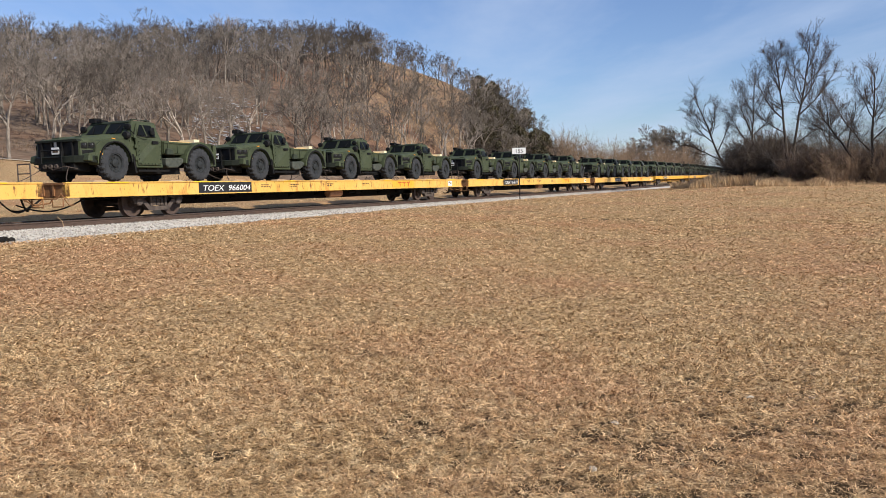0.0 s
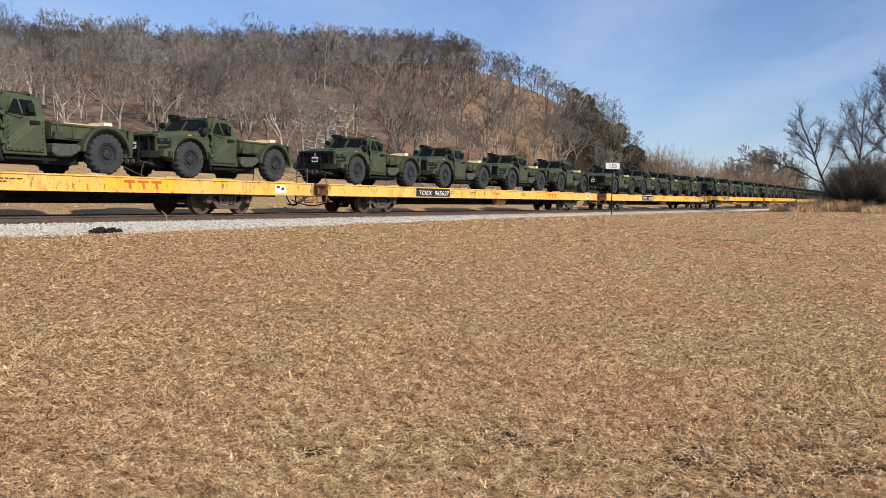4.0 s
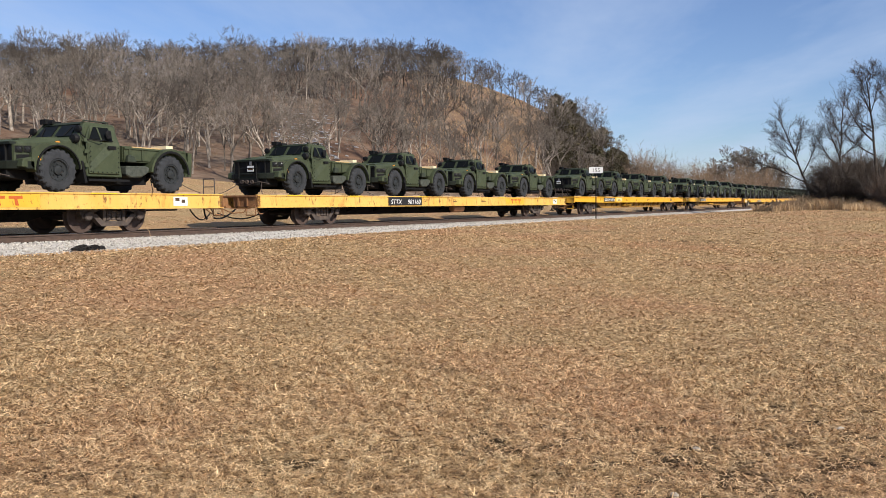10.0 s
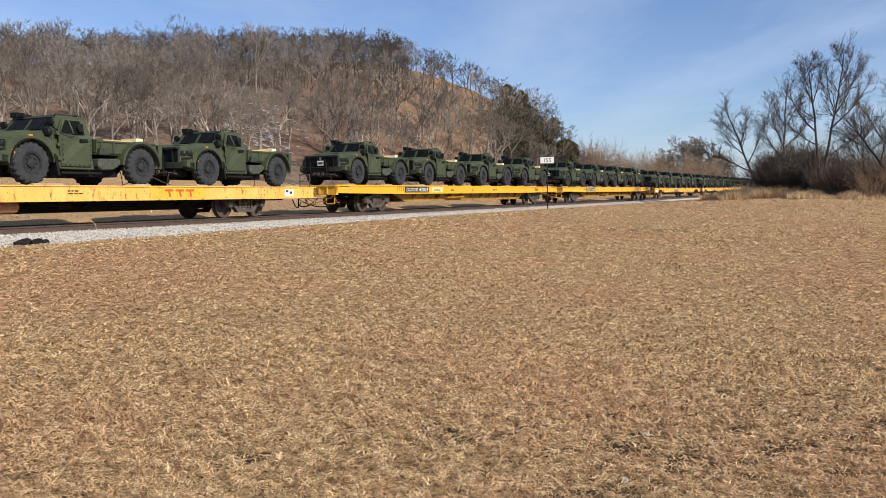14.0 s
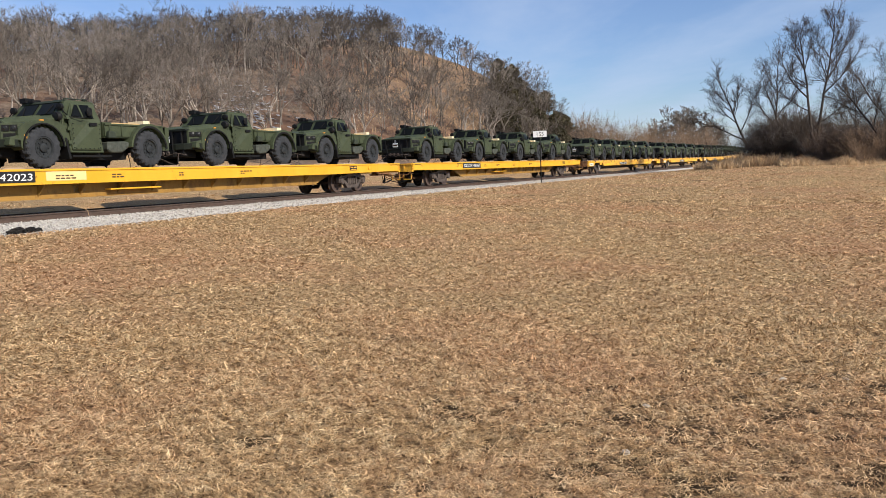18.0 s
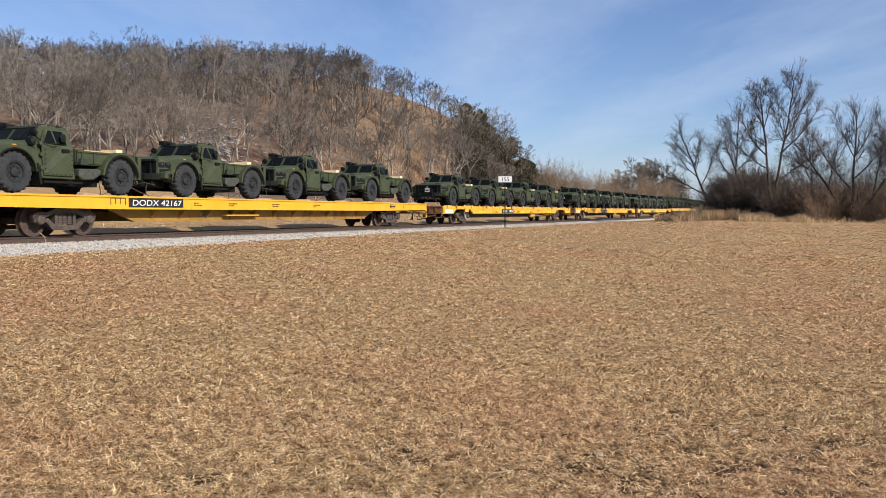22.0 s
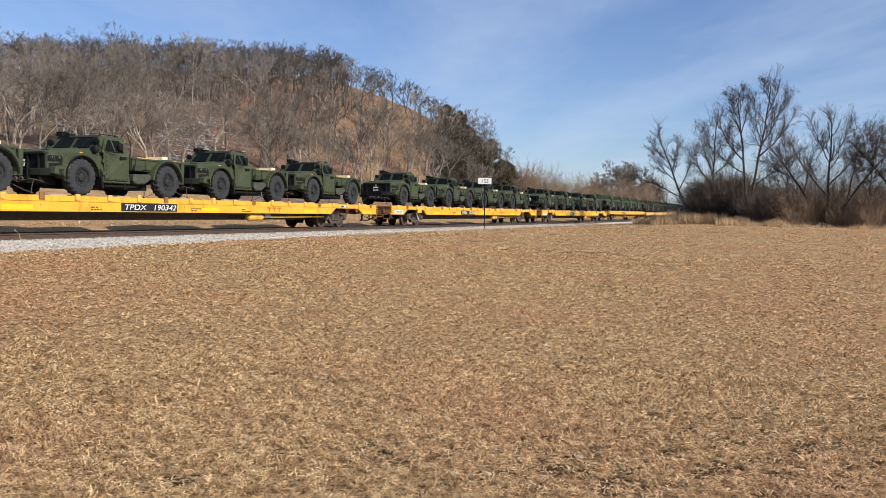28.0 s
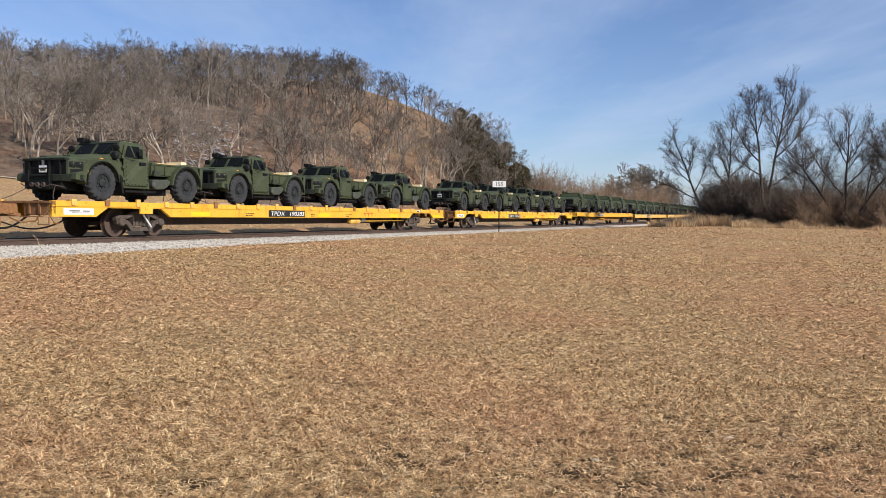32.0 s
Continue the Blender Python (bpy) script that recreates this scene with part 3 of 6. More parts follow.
def sleepers():
    bm = box(-0.11, 0.11, -1.3, 1.3, -0.16, 0.0)
    first = part("sleeper", bm, M_TIE, track, bevel=0.012)
    me = first.data
    s, k = -8.0, 0
    rnd = random.Random(4)
    while s < 150:
        ob = first if k == 0 else new("sleeper", me)
        ob.parent = track
        p = on_track(s, rnd.uniform(-0.03, 0.03), -0.172 + rnd.uniform(-0.012, 0.004))
        h = LINE[math.floor(s)][2]
        ob.matrix_basis = Matrix.Translation(p) @ Matrix.Rotation(math.pi / 2 - h + rnd.uniform(-0.02, 0.02), 4, "Z")
        s += 0.53 + rnd.uniform(-0.03, 0.03)
        k += 1


def scatter_stones():
    rnd = np.random.RandomState(7)
    verts, faces = [], []
    base = np.array([(1, 0, 0), (-1, 0, 0), (0, 1, 0), (0, -1, 0), (0, 0, 1), (0, 0, -1)], float)
    tri = [(0, 2, 4), (2, 1, 4), (1, 3, 4), (3, 0, 4), (2, 0, 5), (1, 2, 5), (3, 1, 5), (0, 3, 5)]
    for i in range(21000):
        s = 4 + 86 * rnd.rand() ** 1.5
        lat = rnd.uniform(1.36, 3.45) if rnd.rand() < 0.93 else rnd.uniform(3.3, 4.0)
        up = np.interp(lat, [1.42, 1.9, 2.35, 3.05, 3.5, 4.0], [-0.17, -0.165, -0.22, -0.36, -0.36, -0.33]) + 0.012
        p = on_track(s, lat, up)
        r = rnd.uniform(0.016, 0.036)
        q = base * rnd.uniform(0.6, 1.15, (6, 1)) * r + rnd.normal(0, r * 0.2, (6, 3)) + np.array(p)
        k = len(verts)
        verts += q.tolist()
        faces += [(a + k, b + k, c + k) for a, b, c in tri]
    me = bpy.data.meshes.new("ballast_stones")
    me.from_pydata(verts, [], faces)
    me.materials.append(M_STONE)
    ob = new("ballast_stones", me)
    ob.parent = track
    tagged(ob, "loose white limestone chips", kind="stuff")


sleepers()
scatter_stones()


# ---- lettering ----
def lettering(name, body, size, mat, parent, at, shear=0.0, width=None):
    """Words as a flat mesh on the field side of a car: at is the left end of the base line as read from the field."""
    cu = bpy.data.curves.new("words", "FONT")
    cu.body, cu.size, cu.shear, cu.extrude = body, size, shear, 0.002
    tmp = bpy.data.objects.new("words", cu)
    scene.collection.objects.link(tmp)
    bpy.context.view_layer.update()
    me = bpy.data.meshes.new_from_object(tmp.evaluated_get(bpy.context.evaluated_depsgraph_get()))
    bpy.data.objects.remove(tmp)
    xs = [v.co.x for v in me.vertices]
    k = (width / (max(xs) - min(xs))) if width else 1.0
    for v in me.vertices:
        v.co = Vector((at[0] - v.co.x * k, at[1] + v.co.z, at[2] + v.co.y))
    me.materials.clear()
    me.materials.append(mat)
    ob = new(name, me)
    ob.parent = parent
    tagged(ob, body)
    return ob


def bars(name, rects, mat, parent, y, label=""):
    bm = bmesh.new()
    for x0, x1, z0, z1 in rects:
        box(x0, x1, y, y + 0.004, z0, z1, bm)
    return part(name, bm, mat, parent, label)


# ---- flat cars ----
HALF = 14.10          # half of the length over the end sills
DECK = 1.07
WHEEL_R = 0.44
LIFT = 0.10           # extra deck height of the newer cars


def wheelset(parent, x):
    bm = bmesh.new()
    for side in (-1, 1):
        y = 0.755 * side
        lathe([(0.07, y - 0.07 * side), (0.16, y - 0.06 * side), (0.33, y - 0.035 * side), (0.36, y - 0.07 * side), (WHEEL_R + 0.025, y - 0.07 * side), (WHEEL_R, y - 0.04 * side),
               (WHEEL_R - 0.008, y + 0.065 * side), (0.37, y + 0.065 * side), (0.345, y + 0.02 * side), (0.17, y + 0.045 * side), (0.15, y + 0.085 * side), (0.09, y + 0.09 * side)],
              28, "y", bm)
    rod((0, -1.02, 0), (0, 1.02, 0), 0.075, bm, 10)
    ob = part("wheelset", bm, M_WHEEL, parent, "brown steel wheels on an axle")
    ob.location = (x, 0, WHEEL_R)
    for f in ob.data.polygons:
        f.use_smooth = False
    return ob


def bogie(car, x):
    """Three-piece truck: two cast side frames, springs, bolster, bearing caps."""
    hub = part("bogie", box(x - 0.28, x + 0.28, -1.0, 1.0, 0.42, 0.66), M_BOGIE, car, "cast steel three-piece truck", bevel=0.03)
    for side in (-1, 1):
        y0, y1 = 0.93 * side, 1.09 * side
        bm = bmesh.new()
        # frame drawn as top chord, bottom chord, columns and pedestals
        slab([(x + a, b) for a, b in [(-1.10, 0.50), (-1.10, 0.62), (-0.95, 0.68), (-0.62, 0.68), (-0.34, 0.78), (0.34, 0.78), (0.62, 0.68), (0.95, 0.68), (1.10, 0.62), (1.10, 0.50),
                                      (0.62, 0.56), (0.34, 0.66), (-0.34, 0.66), (-0.62, 0.56)]], "y", y0, y1, bm)
        slab([(x + a, b) for a, b in [(-0.74, 0.48), (-0.60, 0.52), (-0.36, 0.31), (0.36, 0.31), (0.60, 0.52), (0.74, 0.48), (0.44, 0.18), (-0.44, 0.18)]], "y", y0, y1, bm)
        for k in (-0.36, 0.28):
            box(x + k, x + k + 0.09, min(y0, y1), max(y0, y1), 0.28, 0.68, bm)
        for k in (-1.06, 0.68):
            box(x + k, x + k + 0.38, min(y0, y1), max(y0, y1), 0.40, 0.58, bm)
        part("side_frame", bm, M_BOGIE, hub, bevel=0.0)
        bm = bmesh.new()
        for k in (-0.17, 0.0, 0.17):
            lathe([(0.075 + 0.014 * (j % 2), 0.33 + j * 0.028) for j in range(10)], 8, "z", bm, (x + k, (y0 + y1) / 2, 0))
        part("spring_nest", bm, M_BOGIE, hub)
        for k in (-0.865, 0.865):
            bm = lathe([(0.0, 0), (0.10, 0), (0.13, -0.03 * side), (0.13, -0.12 * side)], 12, "y", None, (x + k, 1.15 * side, 0.46))
            part("bearing_cap", bm, M_BOGIE, hub, "round axle bearing cap")
    return [wheelset(car, x - 0.865), wheelset(car, x + 0.865)]


def brake_gear(car, x, sgn):
    """Air hose, coupler and cut lever at one end (sgn +1 leading)."""
    e = HALF * sgn
    bm = bmesh.new()
    box(min(e, e + 0.55 * sgn), max(e, e + 0.55 * sgn), -0.13, 0.13, 0.72, 0.98, bm)
    slab([(e + 0.50 * sgn, -0.20), (e + 0.50 * sgn, 0.16), (e + 0.72 * sgn, 0.22), (e + 0.80 * sgn, 0.05), (e + 0.66 * sgn, -0.02), (e + 0.72 * sgn, -0.22)], "z", 0.70, 1.0, bm)
    part("coupler", bm, M_RUSTY, car, "rusted knuckle coupler")
    pts = []
    for i in range(9):
        a = i / 8
        pts.append((e + sgn * (0.05 + 0.62 * a), 0.55 - 0.45 * a, 0.66 - 0.34 * math.sin(a * math.pi * 0.62) - 0.02))
    bm = hose(pts, 0.028)
    hose([(e + sgn * (-1.0 + 1.65 * i / 10), 1.0 - 0.75 * i / 10, 0.60 - 0.26 * math.sin(math.pi * i / 10) - 0.012 * i) for i in range(11)], 0.022, bm)
    part("air_hose", bm, M_HOSE, car, "black rubber brake hose")
    bm = hose([(e + 0.08 * sgn, 1.32, 0.76), (e + 0.12 * sgn, 1.2, 0.62), (e + 0.16 * sgn, 0.5, 0.62), (e + 0.55 * sgn, 0.15, 0.72)], 0.016)
    hose([(e + 0.08 * sgn, 1.32, 0.76), (e - 0.02 * sgn, 1.37, 0.56), (e - 0.12 * sgn, 1.37, 0.44), (e - 0.30 * sgn, 1.36, 0.44)], 0.016, bm)
    hose([(e - 0.05 * sgn, 0.9, 0.66), (e + 0.10 * sgn, 0.9, 0.50), (e + 0.34 * sgn, 0.62, 0.47), (e + 0.42 * sgn, 0.3, 0.60)], 0.02, bm)
    box(min(e, e + 0.22 * sgn), max(e, e + 0.22 * sgn), -0.24, 0.24, 0.64, 0.72, bm)
    part("cut_lever", bm, M_RUSTY, car)


def end_sill(car, sgn, mat):
    e = HALF * sgn
    a, b = min(e, e - 0.14 * sgn), max(e, e - 0.14 * sgn)
    bm = bmesh.new()
    box(a, b, -1.4, -0.36, 0.66, DECK - 0.012, bm)
    box(a, b, 0.36, 1.4, 0.66, DECK - 0.012, bm)
    box(a, b, -0.36, 0.36, 0.99, DECK - 0.012, bm)
    for y in (-1.0, -0.62, 0.55, 0.93):
        box(min(e, e + 0.035 * sgn), max(e, e + 0.035 * sgn), y, y + 0.07, 0.70, 1.04, bm)
    box(min(e, e + 0.05 * sgn), max(e, e + 0.05 * sgn), -1.38, 1.38, 1.0, 1.045, bm)
    part("end_sill", bm, mat, car, "rust-streaked end sill with ribs")
    bm = hose([(e + 0.05 * sgn, 1.35, 0.62), (e + 0.05 * sgn, 1.35, 0.40), (e + 0.05 * sgn, 0.95, 0.40), (e + 0.05 * sgn, 0.95, 0.62)], 0.018)
    part("sill_step", bm, mat, car, "bent steel sill step")


def hand_brake(car, x):
    bm = hose([(x, 1.30, 0.95), (x, 1.30, 1.55), (x, 0.85, 1.55), (x, 0.85, 0.95)], 0.02)
    hose([(x, 1.30, 1.30), (x, 0.85, 1.30)], 0.016, bm)
    part("end_rail", bm, M_BOGIE, car, "brown tubular brake-end handrail")


def car_common(car, yellow, bx):
    # deck plate with its joints
    part("deck", box(-HALF + 0.01, HALF - 0.01, -1.36, 1.36, DECK - 0.05, DECK - 0.012), M_DECK, car, "brown worn steel deck")
    # tie-down rails and low chock plates along the edges
    rnd = random.Random(len(car.name))
    x = -HALF + 0.9
    while x < HALF - 1.5:
        w = rnd.uniform(0.6, 1.2)
        part("chock_plate", slab([(x, DECK - 0.012), (x + 0.08, DECK + 0.05), (x + w - 0.08, DECK + 0.05), (x + w, DECK - 0.012)], "y", 1.0, 1.28), M_PLATE, car)
        x += rnd.uniform(2.0, 3.4)
    wheels = []
    for x in (-bx, bx):
        wheels += bogie(car, x)
    for sgn in (-1, 1):
        end_sill(car, sgn, M_RUSTY if yellow is not M_YELLOW_NEW else M_YELLOW_MID)
        brake_gear(car, 0, sgn)
    return wheels


def side_sill_marks(car, y, sill_top, rnd, dark=True):
    """Stencil blocks too small to read, as bars."""
    rects = []
    for x in (5.2, 3.3, 0.6, -2.4):
        for j in range(2):
            z = sill_top - 0.17 - 0.07 * j
            x1 = x
            for k in range(rnd.randint(2, 4)):
                w = rnd.uniform(0.06, 0.16)
                rects.append((x1 - w, x1, z, z + 0.035))
                x1 -= w + 0.04
    bars("stencil_marks", rects, M_DARKMARK, car, y, "small dark stencil marks")


def flat_car_a(name, words, label_x, rnd, wide=2.85):
    """Straight channel side sill, black underframe (three of these)."""
    car = tagged(empty(name), "weathered yellow flatcar with straight sides and black underframe", "flatcar", "flatcars of the train")
    yel = M_YELLOW_OLD
    for side in (-1, 1):
        y0, y1 = 1.30 * side, 1.40 * side
        yo = y1 + 0.03 * side
        bm = slab([(y0, 0.64), (yo, 0.64), (yo, 0.672), (y1, 0.676), (y1, DECK - 0.038), (yo, DECK - 0.034), (yo, DECK), (y0, DECK)], "x", -HALF, HALF)
        part("side_sill", bm, yel, car, "yellow channel side sill streaked with rust")
    bm = slab([(-11.4, 0.92), (-11.4, 0.60), (-9.0, 0.60), (-8.0, 0.33), (8.0, 0.33), (9.0, 0.60), (11.4, 0.60), (11.4, 0.92)], "y", -0.40, 0.40)
    part("centre_sill", bm, M_UNDER, car, "black fish-bellied centre sill")
    for x in [k * 1.9 - 7.6 for k in range(9)]:
        part("crossbearer", slab([(-1.3, 0.98), (-1.3, 0.80), (-0.4, 0.45), (0.4, 0.45), (1.3, 0.80), (1.3, 0.98)], "x", x, x + 0.09), M_UNDER, car)
    bm = lathe([(0.0, -0.55), (0.15, -0.52), (0.17, -0.45), (0.17, 0.45), (0.15, 0.52), (0.0, 0.55)], 14, "x", None, (-0.6, 0.98, 0.52))
    part("air_reservoir", bm, M_TANK, car, "rust-orange brake air tank")
    part("brake_cylinder", lathe([(0.0, -0.2), (0.12, -0.2), (0.12, 0.2), (0.05, 0.22), (0.04, 0.7), (0.0, 0.7)], 12, "x", None, (-2.6, 0.95, 0.55)), M_UNDER, car)
    part("brake_pipe", rod((-12.8, 0.75, 0.60), (12.8, 0.75, 0.60), 0.025), M_UNDER, car)
    wheels = car_common(car, yel, 10.2)
    hand_brake(car, -HALF + 0.25)
    y = 1.437
    part("number_panel", box(label_x - wide, label_x, 1.402, y - 0.02, 0.68, 1.03), M_PATCH, car, "black number panel")
    lettering("reporting_mark", words, 0.27, M_WHITE, car, (label_x - 0.16, y - 0.02, 0.745), 0.22, wide - 0.3)
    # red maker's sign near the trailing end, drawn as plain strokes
    lx = -5.95
    bars("sign_panel", [(lx - 1.75, lx + 0.65, 0.70, 1.03)], M_YELLOW_MID, car, 1.402, "dull yellow repainted panel")
    bm = bmesh.new()
    for k in range(3):
        a = lx - 0.46 * k
        slab([(a, 0.97), (a - 0.36, 0.97), (a - 0.36, 0.90), (a - 0.22, 0.90), (a - 0.26, 0.74), (a - 0.34 + 0.17, 0.74), (a - 0.14, 0.90), (a, 0.90)], "y", 1.4075, 1.4115, bm)
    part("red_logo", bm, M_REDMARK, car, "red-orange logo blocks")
    bars("placard", [(-12.6, -12.05, 0.72, 0.98)], M_PAPER, car, 1.402, "white placard with a dark mark")
    bars("placard_mark", [(-12.28, -12.12, 0.86, 0.95), (-12.5, -12.36, 0.8, 0.9)], M_DARKMARK, car, 1.4075)
    for x in (12.2, 8.5, 3.4, -4.8, -9.6, -12.6):
        bars("yellow_patch", [(x - 0.42, x + 0.42, 1.036, 1.068)], M_YPATCH, car, 1.4315)
    side_sill_marks(car, 1.402, DECK, rnd)
    return car, wheels


def flat_car_b(name, words, label_x, rnd):
    """Newer car: shallow bright side sill over a deep ribbed yellow girder."""
    car = tagged(empty(name), "bright yellow flatcar with a deep ribbed girder below", "flatcar", "flatcars of the train")
    yel = M_YELLOW_NEW
    for side in (-1, 1):
        y0, y1 = 1.32 * side, 1.40 * side
        bm = slab([(-HALF, 0.73), (-HALF, DECK), (HALF, DECK), (HALF, 0.73), (8.6, 0.67), (-8.6, 0.67)], "y", y0, y1)
        part("side_sill", bm, yel, car, "smooth bright yellow side sill")
        part("sill_flange", box(-HALF, HALF, min(y1, y1 + 0.03 * side), max(y1, y1 + 0.03 * side), DECK - 0.05, DECK - 0.003), yel, car)
        g0, g1 = 0.94 * side, 1.0 * side
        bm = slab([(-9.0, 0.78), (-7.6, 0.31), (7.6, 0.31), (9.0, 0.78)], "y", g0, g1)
        part("girder", bm, M_GRIMY_SHADED, car, "deep grimy yellow girder plate, darkened for shade")
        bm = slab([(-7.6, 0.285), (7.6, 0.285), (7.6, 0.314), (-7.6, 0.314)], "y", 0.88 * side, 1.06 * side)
        part("girder_flange", bm, M_GRIMY_SHADED, car, "narrow bottom flange")
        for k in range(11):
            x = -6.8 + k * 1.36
            part("girder_rib", slab([(1.003 * side, 0.36), (1.003 * side, 0.80), (1.315 * side, 0.80), (1.315 * side, 0.69)], "x", x, x + 0.04), M_GRIMY_SHADED, car)
    part("centre_sill", slab([(-11.4, 0.92), (-11.4, 0.60), (11.4, 0.60), (11.4, 0.92)], "y", -0.38, 0.38), M_UNDER, car)
    wheels = car_common(car, yel, 10.3)
    y = 1.437
    part("number_panel", box(label_x - 2.45, label_x, 1.402, y - 0.02, 0.735, 1.012), M_PATCH, car, "black number panel")
    lettering("reporting_mark", words, 0.25, M_WHITE, car, (label_x - 0.12, y - 0.02, 0.785), 0.08, 2.22)
    bars("placard", [(-10.2, -9.6, 0.80, 0.98)], M_PATCH, car, 1.402, "black placard with pale lines")
    bars("placard_mark", [(-10.15, -9.93, 0.90, 0.95), (-9.87, -9.66, 0.90, 0.95), (-10.15, -9.66, 0.83, 0.86)], M_YELLOW_MID, car, 1.4065)
    for x in (13.5, -13.5):
        bars("edge_mark", [(x - 0.35, x + 0.35, 0.985, 1.0), (x - 0.35, x - 0.33, 0.93, 1.0)], M_PATCH, car, 1.4025)
    part("brake_valve", box(3.9, 4.3, 0.75, 1.0, 0.42, 0.62), M_SHACKLE, car, "grey brake valve", bevel=0.03)
    part("brake_platform", slab([(1.2, 0.46), (1.2, 0.50), (3.2, 0.50), (3.2, 0.46)], "y", 0.9, 1.22), yel, car, "yellow bracket below the sill")
    part("edge_bracket", lathe([(0.09, 1.40), (0.09, 1.44), (0.05, 1.45), (0.0, 1.45)], 12, "y", None, (-11.2, 0, 0.90)), yel, car)
    if words.endswith("3"):
        bars("stencil_panel", [(4.2, 5.5, 0.76, 1.0)], M_YPALE, car, 1.402, "paler yellow stencil panel")
    a = label_x + 0.12
    bars("edge_stencil", [(a, a + 0.62, 0.985, 1.0), (a, a + 0.03, 0.80, 0.985), (a + 0.2, a + 0.23, 0.82, 0.985), (a + 0.4, a + 0.43, 0.82, 0.985), (a + 0.59, a + 0.62, 0.80, 0.985)], M_DARKMARK, car, 1.4025)
    side_sill_marks(car, 1.4075, DECK - 0.03, rnd)
    # the deck rides higher over its trucks than on the older cars
    for ob in car.children:
        if ob.name.split(".")[0] not in ("bogie", "wheelset", "coupler", "air_hose", "cut_lever", "sill_step"):
            ob.location.z += LIFT
    return car, wheels


def flat_car_c(name, words, label_x, rnd):
    """Stepped side sill cut out over the trucks, raised stake pockets, yellow-brown belly."""
    car = tagged(empty(name), "yellow flatcar with stake pockets and notched side sills", "flatcar", "flatcars of the train")
    yel = M_YELLOW_MID
    for side in (-1, 1):
        y0, y1 = 1.30 * side, 1.40 * side
        prof = [(-HALF, 0.62), (-HALF, DECK), (HALF, DECK), (HALF, 0.62), (12.5, 0.62), (12.05, 0.88), (9.75, 0.88), (9.3, 0.62), (-9.3, 0.62), (-9.75, 0.88), (-12.05, 0.88), (-12.5, 0.62)]
        part("side_sill", slab(prof, "y", y0, y1), yel, car, "notched yellow side sill with rust spots")
        bm = bmesh.new()
        box(-HALF, HALF, min(y1, y1 + 0.02 * side), max(y1, y1 + 0.02 * side), DECK - 0.16, DECK - 0.13, bm)
        part("sill_flange", bm, yel, car)
        for k in range(22):
            x = -13.4 + k * 1.27
            part("stake_pocket", box(x, x + 0.17, min(y1, y1 + 0.05 * side), max(y1, y1 + 0.05 * side), DECK - 0.13, DECK + 0.05 + 0.035 * (k % 3 == 1)), M_YELLOW_OLD if k % 4 else M_RUSTY, car)
    part("centre_sill", slab([(-12, 0.92), (-12, 0.60), (-9.3, 0.60), (-8.4, 0.36), (8.4, 0.36), (9.3, 0.60), (12, 0.60), (12, 0.92)], "y", -0.55, 0.55),
         M_WHEEL, car, "dark brown rusted centre sill")
    wheels = car_common(car, yel, 10.3)
    part("jack_pad", box(10.2, 10.75, 1.402, 1.45, 0.72, 1.05), yel, car, "hanging bracket plate with a slot", bevel=0.02)
    part("brake_strut", rod((10.35, 1.2, 0.70), (10.0, 1.2, 0.30), 0.03), M_WHITE, car, "white brake rod")
    y = 1.437
    part("number_panel", box(label_x - 2.6, label_x, 1.402, y - 0.02, 0.65, 0.90), M_PATCH, car, "black number panel")
    lettering("reporting_mark", words, 0.24, M_WHITE, car, (label_x - 0.1, y - 0.02, 0.69), 0.2, 2.4)
    bars("placard", [(12.6, 13.7, 0.68, 0.86)], M_PAPER, car, 1.402, "white weathered placard")
    bars("placard_mark", [(12.75, 13.0, 0.77, 0.80), (13.1, 13.5, 0.77, 0.80), (12.8, 13.4, 0.72, 0.74)], M_DARKMARK, car, 1.4065)
    for x in (7.8, -0.5, -7.4, -12.9):
        bars("yellow_patch", [(x - 0.5, x + 0.5, 0.66, 0.80)], M_YPATCH, car, 1.4025)
    bm = bmesh.new()
    for k in range(3):
        a = -4.1 - 0.36 * k
        slab([(a, 0.86), (a - 0.28, 0.86), (a - 0.28, 0.81), (a - 0.17, 0.81), (a - 0.19, 0.68), (a - 0.12, 0.68), (a - 0.11, 0.81), (a, 0.81)], "y", 1.402, 1.406, bm)
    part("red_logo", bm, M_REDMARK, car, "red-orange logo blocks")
    bars("placard", [(-10.9, -10.2, 0.90, 1.03)], M_PAPER, car, 1.402, "black and white placard")
    bars("placard_mark", [(-10.5, -10.25, 0.915, 1.015), (-10.85, -10.6, 0.93, 0.96)], M_PATCH, car, 1.4065)
    part("air_reservoir", lathe([(0.0, -0.5), (0.12, -0.46), (0.14, -0.4), (0.14, 0.4), (0.12, 0.46), (0.0, 0.5)], 12, "x", None, (-3.6, 1.15, 0.46)), M_YELLOW_OLD, car, "yellow brake air tank")
    part("brake_pipe", rod((-9.0, 1.18, 0.50), (-4.1, 1.18, 0.46), 0.03), M_YELLOW_MID, car)
    part("valve", box(-4.6, -4.2, 1.1, 1.25, 0.45, 0.62), M_SHACKLE, car, bevel=0.03)
    side_sill_marks(car, 1.4025, DECK - 0.16, rnd)
    return car, wheels


